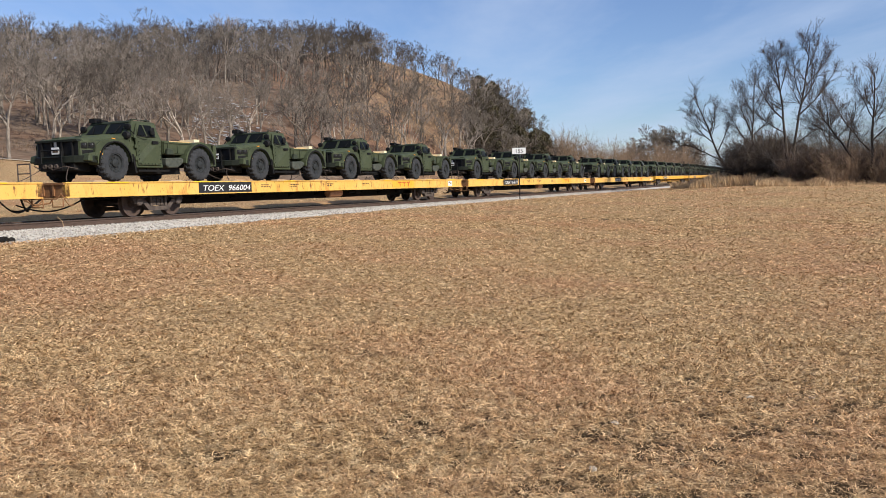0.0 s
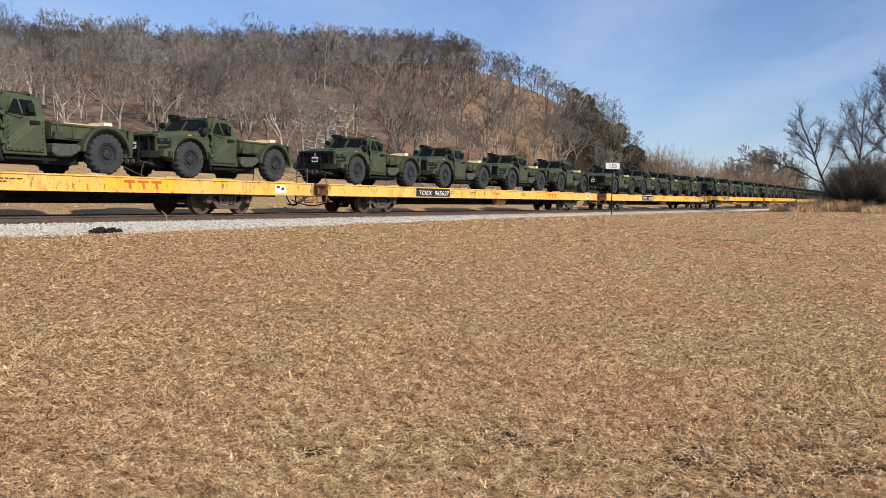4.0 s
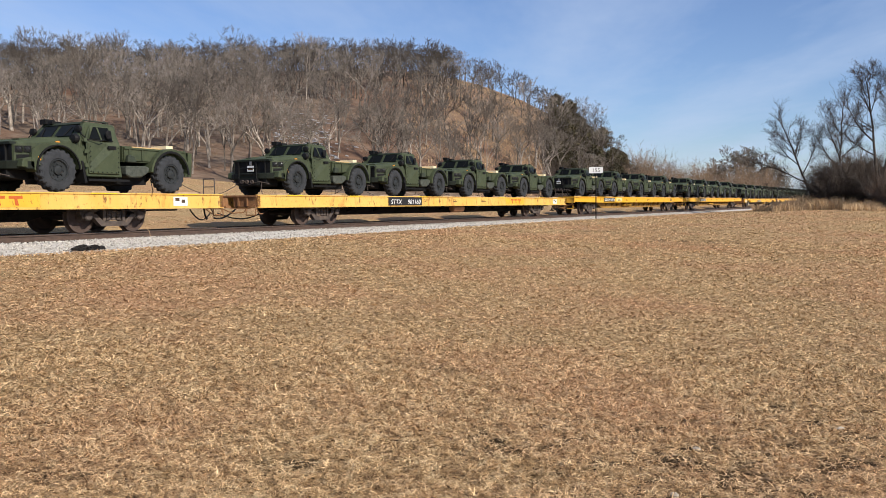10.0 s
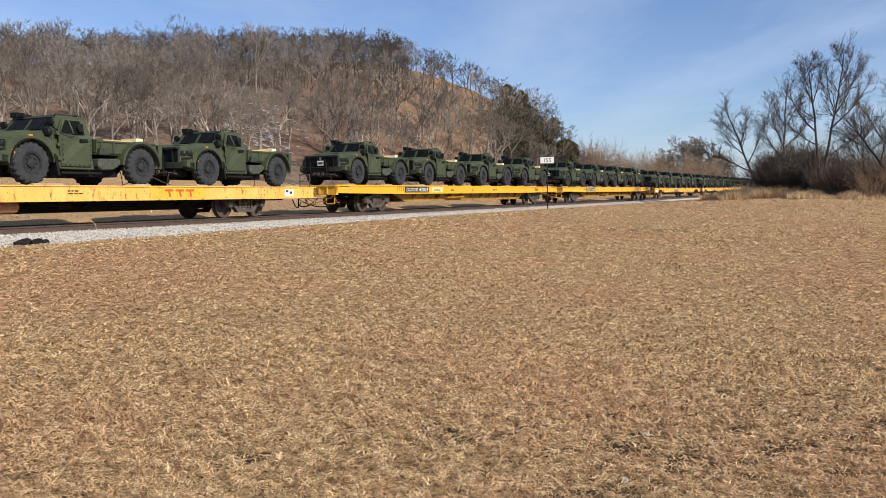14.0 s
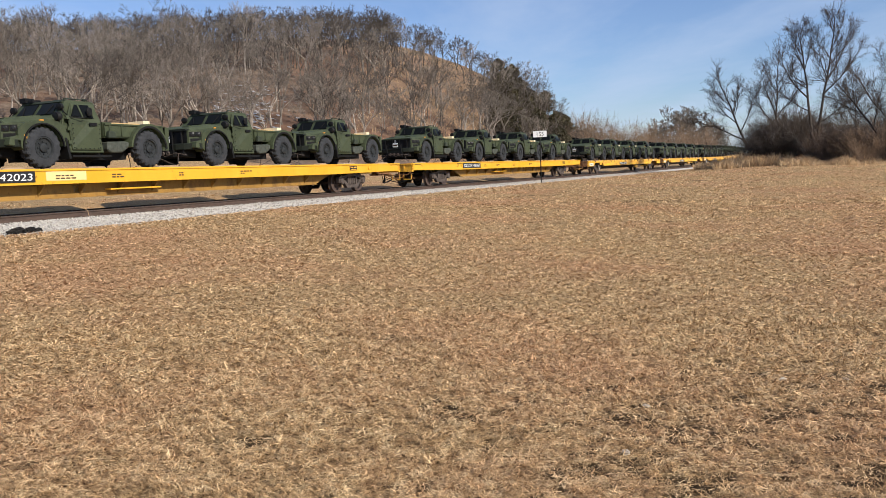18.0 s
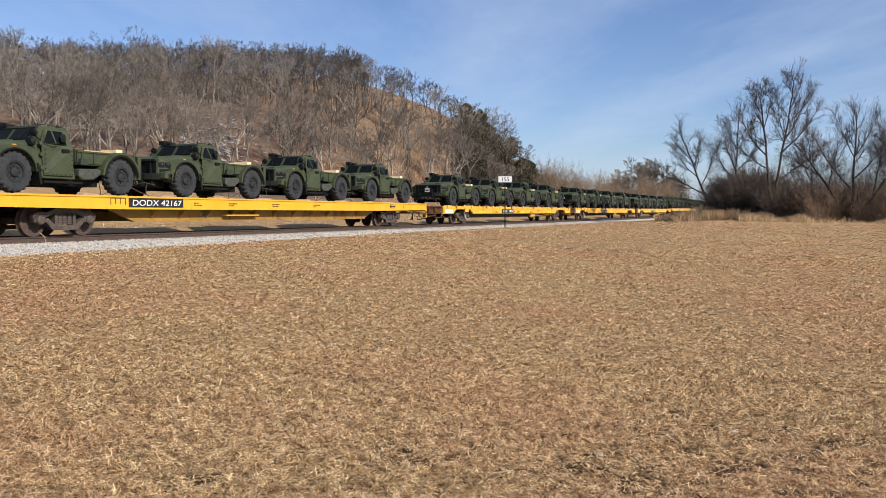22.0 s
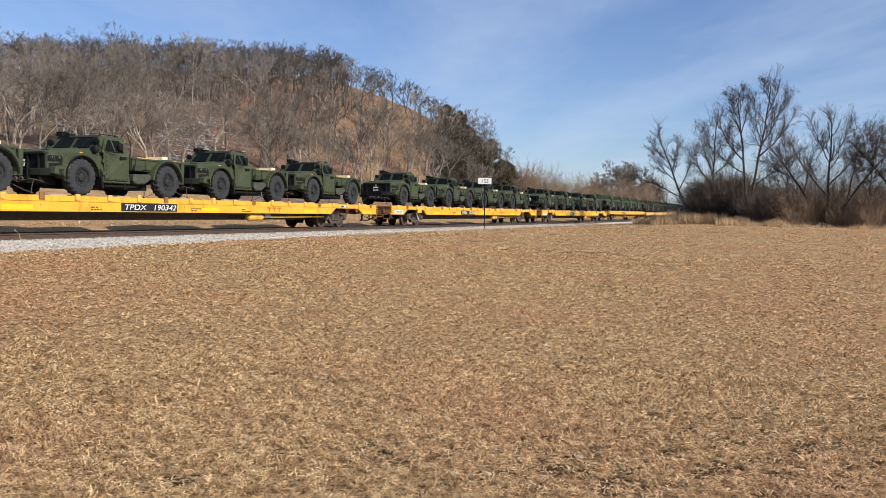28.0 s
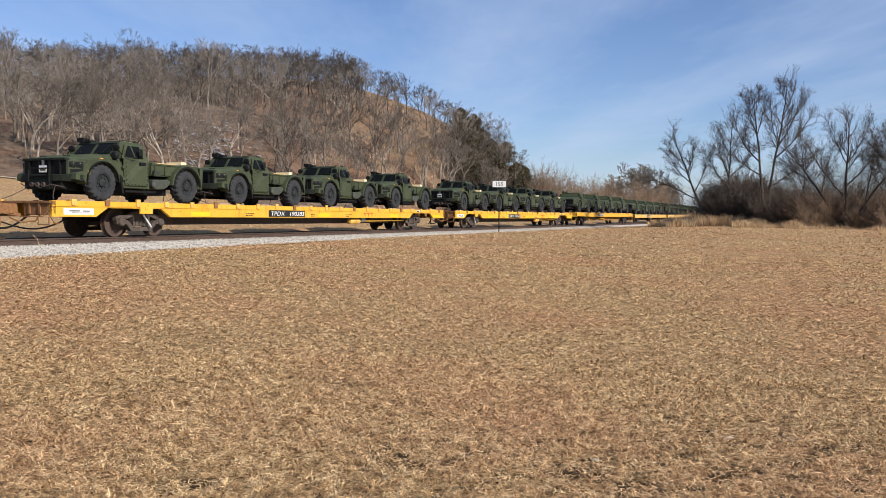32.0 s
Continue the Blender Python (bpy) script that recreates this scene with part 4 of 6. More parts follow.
# ---- military trucks ----
def wheel(truck, x, side):
    y = 1.02 * side
    R = 0.535
    bm = bmesh.new()
    prof = [(0.28, 0.15, 0), (0.30, 0.175, 0), (0.42, 0.18, 0), (0.475, 0.172, 0), (0.505, 0.165, 1), (R + 0.004, 0.135, 1), (R + 0.014, 0.05, 1), (R + 0.014, 0.004, 1),
            (R + 0.014, -0.004, 2), (R + 0.014, -0.05, 2), (R + 0.004, -0.135, 2), (0.505, -0.165, 2), (0.475, -0.172, 0), (0.30, -0.175, 0), (0.28, -0.15, 0)]
    n = 80
    rings = []
    for rr, yy, z in prof:
        ring = []
        for i in range(n):
            a = 2 * math.pi * i / n
            low = z and ((i + (2 if z == 2 else 0)) % 4) >= 2
            q = rr - (0.034 if low else 0.0)
            ring.append(bm.verts.new((q * math.cos(a), y + yy * side, q * math.sin(a))))
        rings.append(ring)
    for ra, rb in zip(rings, rings[1:]):
        for i in range(n):
            bm.faces.new((ra[i], ra[(i + 1) % n], rb[(i + 1) % n], rb[i]))
    bmesh.ops.recalc_face_normals(bm, faces=bm.faces)
    ty = part("tyre", bm, M_TYRE, truck, "grey chunky all-terrain tyre")
    ty.location = (x, 0, R + 0.014)
    bm = lathe([(0.285, y + 0.10 * side), (0.285, y + 0.165 * side), (0.26, y + 0.165 * side), (0.235, y + 0.12 * side), (0.13, y + 0.10 * side), (0.115, y + 0.15 * side), (0.06, y + 0.165 * side), (0.0, y + 0.165 * side)], 20, "y")
    for k in range(8):
        a = 2 * math.pi * k / 8
        lathe([(0.022, 0.10 * side), (0.022, 0.135 * side), (0.0, 0.135 * side)], 6, "y", bm, (0.165 * math.cos(a), y, 0.165 * math.sin(a)))
        lathe([(0.014, 0.15 * side), (0.014, 0.182 * side), (0.0, 0.182 * side)], 6, "y", bm, (0.255 * math.cos(a + .4), y, 0.255 * math.sin(a + .4)))
    part("rim", bm, M_RIM, ty, "dark bolted steel rim")
    return ty


def arch(x, r, n, a0=0.0, a1=math.pi, zc=0.55):
    return [(x + r * math.cos(a0 + (a1 - a0) * i / n), zc + r * math.sin(a0 + (a1 - a0) * i / n)) for i in range(n + 1)]


def army_truck():
    truck = tagged(empty("military_truck"), "olive green armoured military pickup chained on the flatcar deck", "truck", "trucks on the train")
    G = M_GREEN
    XF, XR = 1.885, -1.885
    for x in (XF, XR):
        for side in (1, -1):
            wheel(truck, x, side)
    # chassis and axles
    bm = bmesh.new()
    for side in (-1, 1):
        box(-2.75, 2.7, 0.38 * side - 0.06, 0.38 * side + 0.06, 0.62, 0.80, bm)
    for x in (XF, XR):
        rod((x, -0.86, 0.55), (x, 0.86, 0.55), 0.09, bm, 8)
        lathe([(0.0, -0.2), (0.2, -0.12), (0.2, 0.12), (0.0, 0.2)], 10, "y", bm, (x, 0, 0.55))
    box(-1.3, 1.25, -0.78, 0.78, 0.24, 0.60, bm)
    part("chassis", bm, M_BLACK, truck, "black ladder frame and axles")
    # hood, sloping down to the grille and narrower than the wings
    bm = bmesh.new()
    rows = [(2.84, 0.84, 1.20, 0.78), (2.78, 0.90, 1.26, 0.76), (2.2, 0.98, 1.34, 0.72), (1.6, 1.03, 1.40, 0.72), (1.10, 1.06, 1.44, 0.72)]
    rings = []
    for x, w, zt, zb in rows:
        rings.append([bm.verts.new((x, yy, zz)) for yy, zz in ((-w, zb), (-w, zt - 0.09), (-w + 0.10, zt), (0, zt + 0.025), (w - 0.10, zt), (w, zt - 0.09), (w, zb))])
    for ra, rb in zip(rings, rings[1:]):
        for i in range(6):
            bm.faces.new((ra[i], ra[i + 1], rb[i + 1], rb[i]))
    bm.faces.new(rings[0]), bm.faces.new(rings[-1][::-1])
    bmesh.ops.recalc_face_normals(bm, faces=bm.faces)
    part("hood", bm, G, truck, "sloping olive green hood")
    bm = bmesh.new()
    for y in (-0.45, 0.45):
        slab([(1.45, 1.36), (1.45, 1.455), (2.55, 1.34), (2.55, 1.24)], "y", y - 0.14, y + 0.14, bm)
    part("hood_vent", bm, G, truck)
    # grille and its bars
    part("grille", box(2.80, 2.90, -0.80, 0.80, 0.62, 1.19), M_BLACK, truck, "black grille opening")
    for k in range(4):
        y = -0.60 + k * 0.40
        part("grille_bar", box(2.902, 2.96, y - 0.022, y + 0.022, 0.64, 1.18), M_BLACK, truck)
    part("grille_frame", slab([(-0.84, 1.17), (-0.80, 1.23), (0.80, 1.23), (0.84, 1.17)], "x", 2.80, 2.97), M_BLACKGREEN, truck)
    part("notice", box(2.97, 2.976, -0.17, 0.13, 0.82, 1.02), M_PAPER, truck, "white paper notice taped to the grille")
    part("notice_lines", box(2.9785, 2.9805, -0.13, 0.09, 0.87, 0.92), M_DARKMARK, truck, "grey printed lines")
    part("grille_strap", box(2.962, 2.968, -0.07, 0.03, 1.03, 1.19), M_SHACKLE, truck)
    # headlamp panels beside the grille, angled back
    for side in (-1, 1):
        bm = slab([(2.90, 0.80 * side), (2.88, 0.86 * side), (2.56, 1.14 * side), (2.30, 1.16 * side), (2.30, 0.72 * side), (2.78, 0.72 * side)], "z", 0.66, 1.17)
        pan = part("headlamp_panel", bm, G, truck)
        for xx, yy, zz in ((2.80, 0.935, 1.05), (2.655, 1.06, 1.05)):
            ob = part("headlamp", box(-0.03, 0.03, -0.085, 0.085, -0.075, 0.075), M_BLACK, pan, "squarish black headlamp unit", bevel=0.012)
            ob.matrix_basis = Matrix.Translation((xx, yy * side, zz)) @ Matrix.Rotation(radians(41) * side, 4, "Z")
            part("lens", lathe([(0.058, 0.032), (0.035, 0.04), (0.0, 0.043)], 12, "x"), M_LAMP, ob)
        ob = part("lower_lamp", box(-0.03, 0.03, -0.16, 0.13, -0.05, 0.05), M_BLACK, pan, "dark slot lamp below the headlamps", bevel=0.01)
        ob.matrix_basis = Matrix.Translation((2.725, 1.0 * side, 0.86)) @ Matrix.Rotation(radians(41) * side, 4, "Z")
        part("marker_lamp", box(2.38, 2.46, 1.17 * side - 0.012, 1.17 * side + 0.012, 0.78, 0.88), M_AMBER, truck, "small amber side marker")
        part("turn_lamp", box(1.72, 1.84, 1.02 * side - 0.02, 1.02 * side + 0.02, 1.26, 1.295), M_AMBER, truck, "amber repeater on the hood edge")
        # front wing: flared arch over the wheel
        inner = arch(XF, 0.615, 14, radians(176), radians(-6))
        bm = slab([(2.52, 0.50), (2.66, 0.66), (2.62, 1.04), (2.40, 1.19), (1.95, 1.25), (1.40, 1.25), (1.16, 1.12), (1.12, 0.62)] + inner, "y", 0.80 * side, 1.18 * side)
        part("front_wing", bm, G, truck, "flared wheel arch")
        part("arch_lip", slab(arch(XF, 0.645, 14, radians(-8), radians(178)) + arch(XF, 0.61, 14, radians(178), radians(-8)), "y", 1.182 * side, 1.225 * side), M_BLACK, truck, "black rubber arch lip")
        part("lower_corner", slab([(2.50, 0.56), (2.50, 0.80), (2.62, 0.86), (2.86, 0.80), (2.90, 0.60)], "y", 0.78 * side, 1.17 * side), M_GREEN, truck, "lower bumper corner", bevel=0.02)
        part("arch_lip", slab(arch(XR, 0.70, 14, radians(2), radians(178), 0.53) + arch(XR, 0.64, 14, radians(178), radians(2), 0.53), "y", 1.212 * side, 1.225 * side), M_BLACK, truck, "black rubber arch lip")
        part("mud_flap", slab([(1.16, 0.82), (1.22, 0.82), (1.12, 0.25), (1.04, 0.25)], "y", 0.86 * side, 1.2 * side), M_BLACK, truck)
        # step under the door
        bm = box(-0.35, 1.0, 0.95 * side if side > 0 else -1.2, 1.2 if side > 0 else -0.95, 0.30, 0.36)
        for k in (-0.2, 0.4, 0.85):
            rod((k, 0.98 * side, 0.36), (k + 0.06, 0.9 * side, 0.56), 0.025, bm)
        part("side_step", bm, M_BLACK, truck, "black running board")
        # rear wing
        a = arch(XR, 0.765, 14, radians(5), radians(175), 0.53)
        b = arch(XR, 0.645, 14, radians(175), radians(5), 0.53)
        part("rear_wing", slab(a + b, "y", 0.70 * side, 1.21 * side), G, truck, "rounded rear wheel arch")
    # bumper with winch
    bm = slab([(2.75, -1.18), (3.02, -0.75), (3.10, -0.5), (3.10, 0.5), (3.02, 0.75), (2.75, 1.18), (2.55, 1.18), (2.65, -1.18 + 0.0)][:7] + [(2.55, -1.18)], "z", 0.55, 0.76)
    part("bumper", bm, M_BLACKGREEN, truck, "dark angular front bumper", bevel=0.02)
    bm = bmesh.new()
    box(3.0, 3.16, -0.42, 0.42, 0.34, 0.56, bm)
    for y in (-0.42, 0.38):
        rod((3.13, y, 0.32), (3.13, y, 0.95), 0.022, bm)
    rod((3.13, -0.42, 0.93), (3.13, 0.42, 0.93), 0.02, bm)
    rod((3.13, -0.30, 0.72), (3.13, 0.30, 0.72), 0.02, bm)
    part("winch_frame", bm, M_BLACK, truck, "black winch frame and brush guard")
    for y in (-0.22, 0.0, 0.22):
        bm = lathe([(0.035, -0.03), (0.065, -0.03), (0.065, 0.03), (0.035, 0.03), (0.035, -0.03)], 10, "x", None, (3.19, y, 0.46))
        part("shackle", bm, M_BOGIE, truck, "rusty steel shackle")
    bm = hose([(3.02, -0.85, 0.50), (3.12, -0.5, 0.40), (3.18, -0.2, 0.52), (3.20, 0.1, 0.36), (3.14, 0.5, 0.46), (3.02, 0.85, 0.38)], 0.014)
    part("tow_cable", bm, M_BOGIE, truck, "dark steel tow cable looped across the bumper")
    part("under_guard", slab([(2.4, 0.30), (2.4, 0.60), (3.0, 0.58), (3.0, 0.36)], "y", -0.7, 0.7), M_BLACK, truck)
    # cab: armoured box with raked windscreen
    W = 1.12
    prof = [(-0.17, 0.42), (-0.17, 1.88), (-0.12, 1.95), (0.74, 1.97), (0.82, 1.93), (1.17, 1.42), (1.17, 1.05), (1.12, 0.92), (0.98, 0.42)]
    bm = bmesh.new()
    va, vb = [], []
    for x, z in prof:
        t = max(0.0, (z - 1.30) / 0.65)
        w = W - 0.28 * t
        va.append(bm.verts.new((x, -w, z)))
        vb.append(bm.verts.new((x, w, z)))
    bm.faces.new(va), bm.faces.new(vb[::-1])
    for i in range(len(prof)):
        bm.faces.new((va[i], vb[i], vb[(i + 1) % len(prof)], va[(i + 1) % len(prof)]))
    bmesh.ops.recalc_face_normals(bm, faces=bm.faces)
    cab = part("cab", bm, G, truck, "boxy armoured two-door cab", bevel=0.02)
    # windscreen panes
    for s2 in (-1, 1):
        bm = bmesh.new()
        pts = [(0.871, 1.856, 0.075), (0.871, 1.856, 0.64), (1.119, 1.494, 0.72), (1.119, 1.494, 0.075)]
        n = Vector((0.51, 0, 0.35)).normalized()
        lo = [bm.verts.new(Vector((x, y * s2, z)) + n * 0.006) for x, z, y in pts]
        hi = [bm.verts.new(Vector((x, y * s2, z)) + n * 0.03) for x, z, y in pts]
        bm.faces.new(lo), bm.faces.new(hi)
        for i in range(4):
            bm.faces.new((lo[i], lo[(i + 1) % 4], hi[(i + 1) % 4], hi[i]))
        bmesh.ops.recalc_face_normals(bm, faces=bm.faces)
        part("windscreen", bm, M_GLASS, cab, "dark thick windscreen pane")
        # wiper
        bm = rod((1.15, 0.45 * s2, 1.53), (0.95, 0.55 * s2, 1.82), 0.012)
        part("wiper", bm, M_BLACK, cab)

    def side_face(pts, t, mat, name, parent, label="", bev=0.0):
        """A plate on the tapered cab side, pts in (x, z), both sides built."""
        made = []
        for s2 in (1, -1):
            bm = bmesh.new()

            def yy(z):
                return W - 0.28 * max(0.0, (z - 1.30) / 0.65)
            lo = [bm.verts.new((x, s2 * (yy(z) + 0.002), z)) for x, z in pts]
            hi = [bm.verts.new((x, s2 * (yy(z) + t), z)) for x, z in pts]
            bm.faces.new(lo), bm.faces.new(hi)
            for i in range(len(pts)):
                bm.faces.new((lo[i], lo[(i + 1) % len(pts)], hi[(i + 1) % len(pts)], hi[i]))
            bmesh.ops.recalc_face_normals(bm, faces=bm.faces)
            made.append(part(name, bm, mat, parent, label, bev))
        return made
    doors = side_face([(-0.05, 0.50), (-0.05, 1.30), (-0.05, 1.86), (0.70, 1.86), (0.95, 1.50), (1.02, 1.30), (1.0, 0.90), (0.95, 0.50)], 0.045, G, "door", cab, "armoured door", 0.012)
    for i, s2 in enumerate((1, -1)):
        def plate(pts, t0, t1, mat, name, label=""):
            bm = bmesh.new()

            def yy(z):
                return W - 0.28 * max(0.0, (z - 1.30) / 0.65)
            lo = [bm.verts.new((x, s2 * (yy(z) + t0), z)) for x, z in pts]
            hi = [bm.verts.new((x, s2 * (yy(z) + t1), z)) for x, z in pts]
            bm.faces.new(lo), bm.faces.new(hi)
            for k in range(len(pts)):
                bm.faces.new((lo[k], lo[(k + 1) % len(pts)], hi[(k + 1) % len(pts)], hi[k]))
            bmesh.ops.recalc_face_normals(bm, faces=bm.faces)
            return part(name, bm, mat, cab, label)
        plate([(0.15, 1.37), (0.15, 1.81), (0.62, 1.81), (0.88, 1.42)], 0.047, 0.062, M_GLASS, "door_window", "dark armoured side window")
        plate([(0.50, 1.39), (0.50, 1.80), (0.545, 1.80), (0.545, 1.39)], 0.063, 0.075, G, "window_bar")
        plate([(0.08, 1.16), (0.08, 1.25), (0.34, 1.25), (0.34, 1.16)], 0.047, 0.075, M_BLACK, "door_handle", "black door handle")
        for hz in (0.66, 1.02, 1.32):
            plate([(1.00, hz), (1.00, hz + 0.10), (1.10, hz + 0.10), (1.10, hz)], 0.047, 0.085, G, "hinge")
        bm = bmesh.new()
        for k in range(6):
            for xx in (0.0, 0.90):
                z = 0.56 + k * 0.13
                y = (W + 0.047) * s2
                lathe([(0.019, 0), (0.019, 0.014 * s2), (0, 0.016 * s2)], 6, "y", bm, (xx, y, z))
        for k in range(6):
            lathe([(0.019, 0), (0.019, 0.014 * s2), (0, 0.016 * s2)], 6, "y", bm, (0.08 + k * 0.15, (W + 0.047) * s2, 0.54))
        tagged(part("bolt_row", bm, M_BLACKGREEN, cab, "armour bolts round the door"), kind="stuff")
        # mirror on its arm
        bm = hose([(1.0, 1.08 * s2, 1.46), (1.08, 1.06 * s2, 1.54), (1.03, 0.94 * s2, 1.70)], 0.018)
        hose([(1.0, 1.08 * s2, 1.40), (0.62, 1.24 * s2, 1.36), (0.5, 1.22 * s2, 1.40)], 0.014, bm)
        part("mirror_arm", bm, M_BLACK, cab)
        part("mirror", lathe([(0.0, 0.0), (0.09, 0.01), (0.12, 0.05), (0.11, 0.11), (0.0, 0.13)], 14, "x", None, (0.98, 0.90 * s2, 1.72)), M_BLACK, cab, "black side mirror housing")
        part("rear_mirror", slab([(0.22, 1.44), (0.24, 1.70), (0.36, 1.72), (0.42, 1.60), (0.38, 1.42)], "y", 1.14 * s2, 1.22 * s2), M_BLACK, cab, "black oval mirror by the window", bevel=0.025)
        if s2 > 0:
            part("air_intake", lathe([(0.0, 0.0), (0.12, 0.02), (0.145, 0.09), (0.11, 0.16), (0.0, 0.17)], 14, "x", None, (1.22, 1.08 * s2, 1.40)), M_BLACK, cab, "black round air intake cap")
    # roof clutter
    for y in (-0.8, 0.8):
        bm = hose([(0.02, y, 1.95), (0.02, y, 2.0), (0.80, y, 2.015), (0.80, y, 1.96)], 0.02)
        part("roof_rail", bm, M_DARKGREEN, cab)
    part("roof_hatch", lathe([(0.34, 1.96), (0.34, 1.985), (0.28, 2.0), (0.0, 2.0)], 18, "z", None, (0.38, 0.1, 0)), G, cab, "round roof hatch")
    part("antenna_base", lathe([(0.05, 1.96), (0.05, 2.03), (0.02, 2.06), (0.0, 2.06)], 8, "z", None, (0.05, 0.7, 0)), M_BLACK, cab)
    part("visor", slab([(0.68, 1.966), (0.82, 1.945), (0.86, 1.89), (0.88, 1.905), (0.83, 1.975), (0.68, 1.985)], "y", -0.78, 0.78), M_DARKGREEN, cab, "dark brow over the windscreen")
    for y, h, w in ((-0.70, 0.13, 0.12), (-0.40, 0.05, 0.09)):
        part("roof_unit", box(0.62, 0.90, y - w, y + w, 1.97, 2.0 + h), M_BLACK, cab, "dark equipment box on the roof", bevel=0.025)
    # cargo bed
    bed = part("cargo_bed", box(-2.68, -0.30, -1.02, 1.02, 0.86, 0.915), G, truck, "open steel cargo bed")
    for s2 in (-1, 1):
        part("bed_side", slab([(-2.68, 0.90), (-2.68, 1.22), (-2.5, 1.26), (-0.30, 1.26), (-0.30, 0.90)], "y", 0.98 * s2, 1.06 * s2), G, bed)
    part("headboard", box(-0.62, -0.29, -0.98, 1.0, 0.92, 1.30), G, bed)
    part("tailgate", box(-2.72, -2.683, -1.0, 1.0, 0.80, 1.22), G, bed, "tailgate")
    for s2 in (1, -1):
        y0 = 1.062 * s2
        part("bed_rail", box(-2.55, -0.30, min(y0, y0 + 0.03 * s2), max(y0, y0 + 0.03 * s2), 1.215, 1.262), G, bed)
        for x in (-0.50, -0.95):
            part("bed_rib", box(x, x + 0.05, min(y0, y0 + 0.025 * s2), max(y0, y0 + 0.025 * s2), 0.92, 1.212), G, bed)
        part("stowage_box", slab([(-0.30, 0.74), (-0.30, 0.50), (-0.45, 0.42), (-0.85, 0.44), (-1.10, 0.58), (-1.14, 0.72), (-1.0, 0.76)], "y", 0.62 * s2, 1.13 * s2), M_TARP, truck, "grey-green covered stowage under the bed", bevel=0.03)
        part("bracket", slab([(-0.30, 0.84), (-0.62, 0.84), (-0.55, 1.02), (-0.34, 1.05)], "y", 1.08 * s2, 1.2 * s2), M_DARKGREEN, truck, bevel=0.02)
        part("tail_lamp", box(-2.70, -2.60, min(1.07 * s2, 1.13 * s2), max(1.07 * s2, 1.13 * s2), 1.12, 1.2), M_BLACK, bed)
        part("rear_bumper", slab([(-2.45, 0.50), (-2.72, 0.50), (-2.76, 1.20), (-2.60, 1.22), (-2.60, 0.72)], "y", 0.80 * s2, 1.15 * s2), G, truck, "downturned rear corner")
    part("crate", box(-2.15, -1.05, -0.35, 0.55, 0.915, 1.34), M_CRATE, bed, "tan wooden crate", bevel=0.012)
    part("crate_end", box(-2.42, -2.154, 0.10, 0.72, 0.915, 1.42), M_CRATE_END, bed, "pale box on the crate")
    # tie-down chains
    for sx in (-1, 1):
        for s2 in (-1, 1):
            x0 = 2.95 if sx > 0 else -2.6
            pts = [(x0, 0.45 * s2, 0.50), (x0 + 0.22 * sx, 0.62 * s2, 0.30), (x0 + 0.45 * sx, 0.82 * s2, 0.13), (x0 + 0.62 * sx, 1.02 * s2, 0.03)]
            part("chain", hose(pts, 0.013, None, 4), M_BOGIE, truck, "dark tie-down chain")
    # low roof: everything of the cab above the sill line sits a little lower
    for ob in [cab] + list(cab.children):
        for v in ob.data.vertices:
            if v.co.z > 1.42:
                v.co.z = 1.42 + (v.co.z - 1.42) * 0.84
    return truck


# ---- the train ----
HUB0 = HALF - 2.10     # first truck's front wheel on its car
PITCH = 6.71           # from one truck to the next
START = {-1: -9.5, 0: 19.48, 1: 48.51, 2: 78.33, 3: 108.0, 4: 137.46, 5: 167.86, 6: 197.73}


def travelled(t):
    u = t / 32
    return 173.587 * u + 0.905 * u ** 2 + 4.071 * u ** 3 - 0.633 * u ** 4


def car_pose(n, t, x=0.0, up=0.0):
    s = START.get(n, 197.73 + 29.85 * (n - 6)) - travelled(t) + HUB0
    a, b = on_track(s - 10.5), on_track(s + 10.5)
    d = a - b
    m = Matrix.Translation((a + b) / 2) @ Matrix.Rotation(math.atan2(d.y, d.x), 4, "Z") @ Matrix.Rotation(-math.asin(d.z / d.length), 4, "Y")
    return m @ Matrix.Translation((x, 0, up))


CARS, LOADS, WHEELSETS = {}, {}, {}
KINDS = {-1: "a", 0: "a", 1: "a", 2: "a", 3: "b", 4: "b", 5: "c", 6: "c", 7: "c", 8: "b", 9: "a", 10: "a", 11: "c", 12: "b", 13: "a", 14: "c", 15: "a", 16: "b"}
MARKS = {-1: "TOEX  967310", 0: "TOEX  966004", 1: "TOEX  965627", 2: "STTX     981160", 3: "DODX 42023", 4: "DODX 42167", 5: "TPDX   190342", 6: "TPDX   190383"}


def merged(thing):
    """The same thing with each part's own pieces joined into it, for the cars that stay far off."""
    for ch in list(thing.children):
        subs = list(ch.children)
        if not subs:
            continue
        bm = bmesh.new()
        me = ch.data.copy()
        mats = [m for m in me.materials]
        bm.from_mesh(me)
        for sub in subs:
            tmp = sub.data.copy()
            tmp.transform(sub.matrix_basis)
            k = len(bm.faces)
            bm.from_mesh(tmp)
            bm.faces.ensure_lookup_table()
            if sub.data.materials[0] not in mats:
                mats.append(sub.data.materials[0])
            i = mats.index(sub.data.materials[0])
            for f in bm.faces[k:]:
                f.material_index = i
        bm.to_mesh(me)
        bm.free()
        me.materials.clear()
        for m in mats:
            me.materials.append(m)
        ch.data = me
        for sub in subs:
            for deep in list(sub.children):
                bpy.data.objects.remove(deep)
            bpy.data.objects.remove(sub)
    small = ("chain", "shackle", "grille_bar", "hinge", "bracket", "mud_flap", "turn_lamp", "marker_lamp", "stencil_marks", "placard_mark", "placard",
             "edge_mark", "stake_pocket", "cut_lever", "brake_pipe", "valve")
    for ch in list(thing.children):
        if ch.name.split(".")[0] in small:
            bpy.data.objects.remove(ch)
    return thing


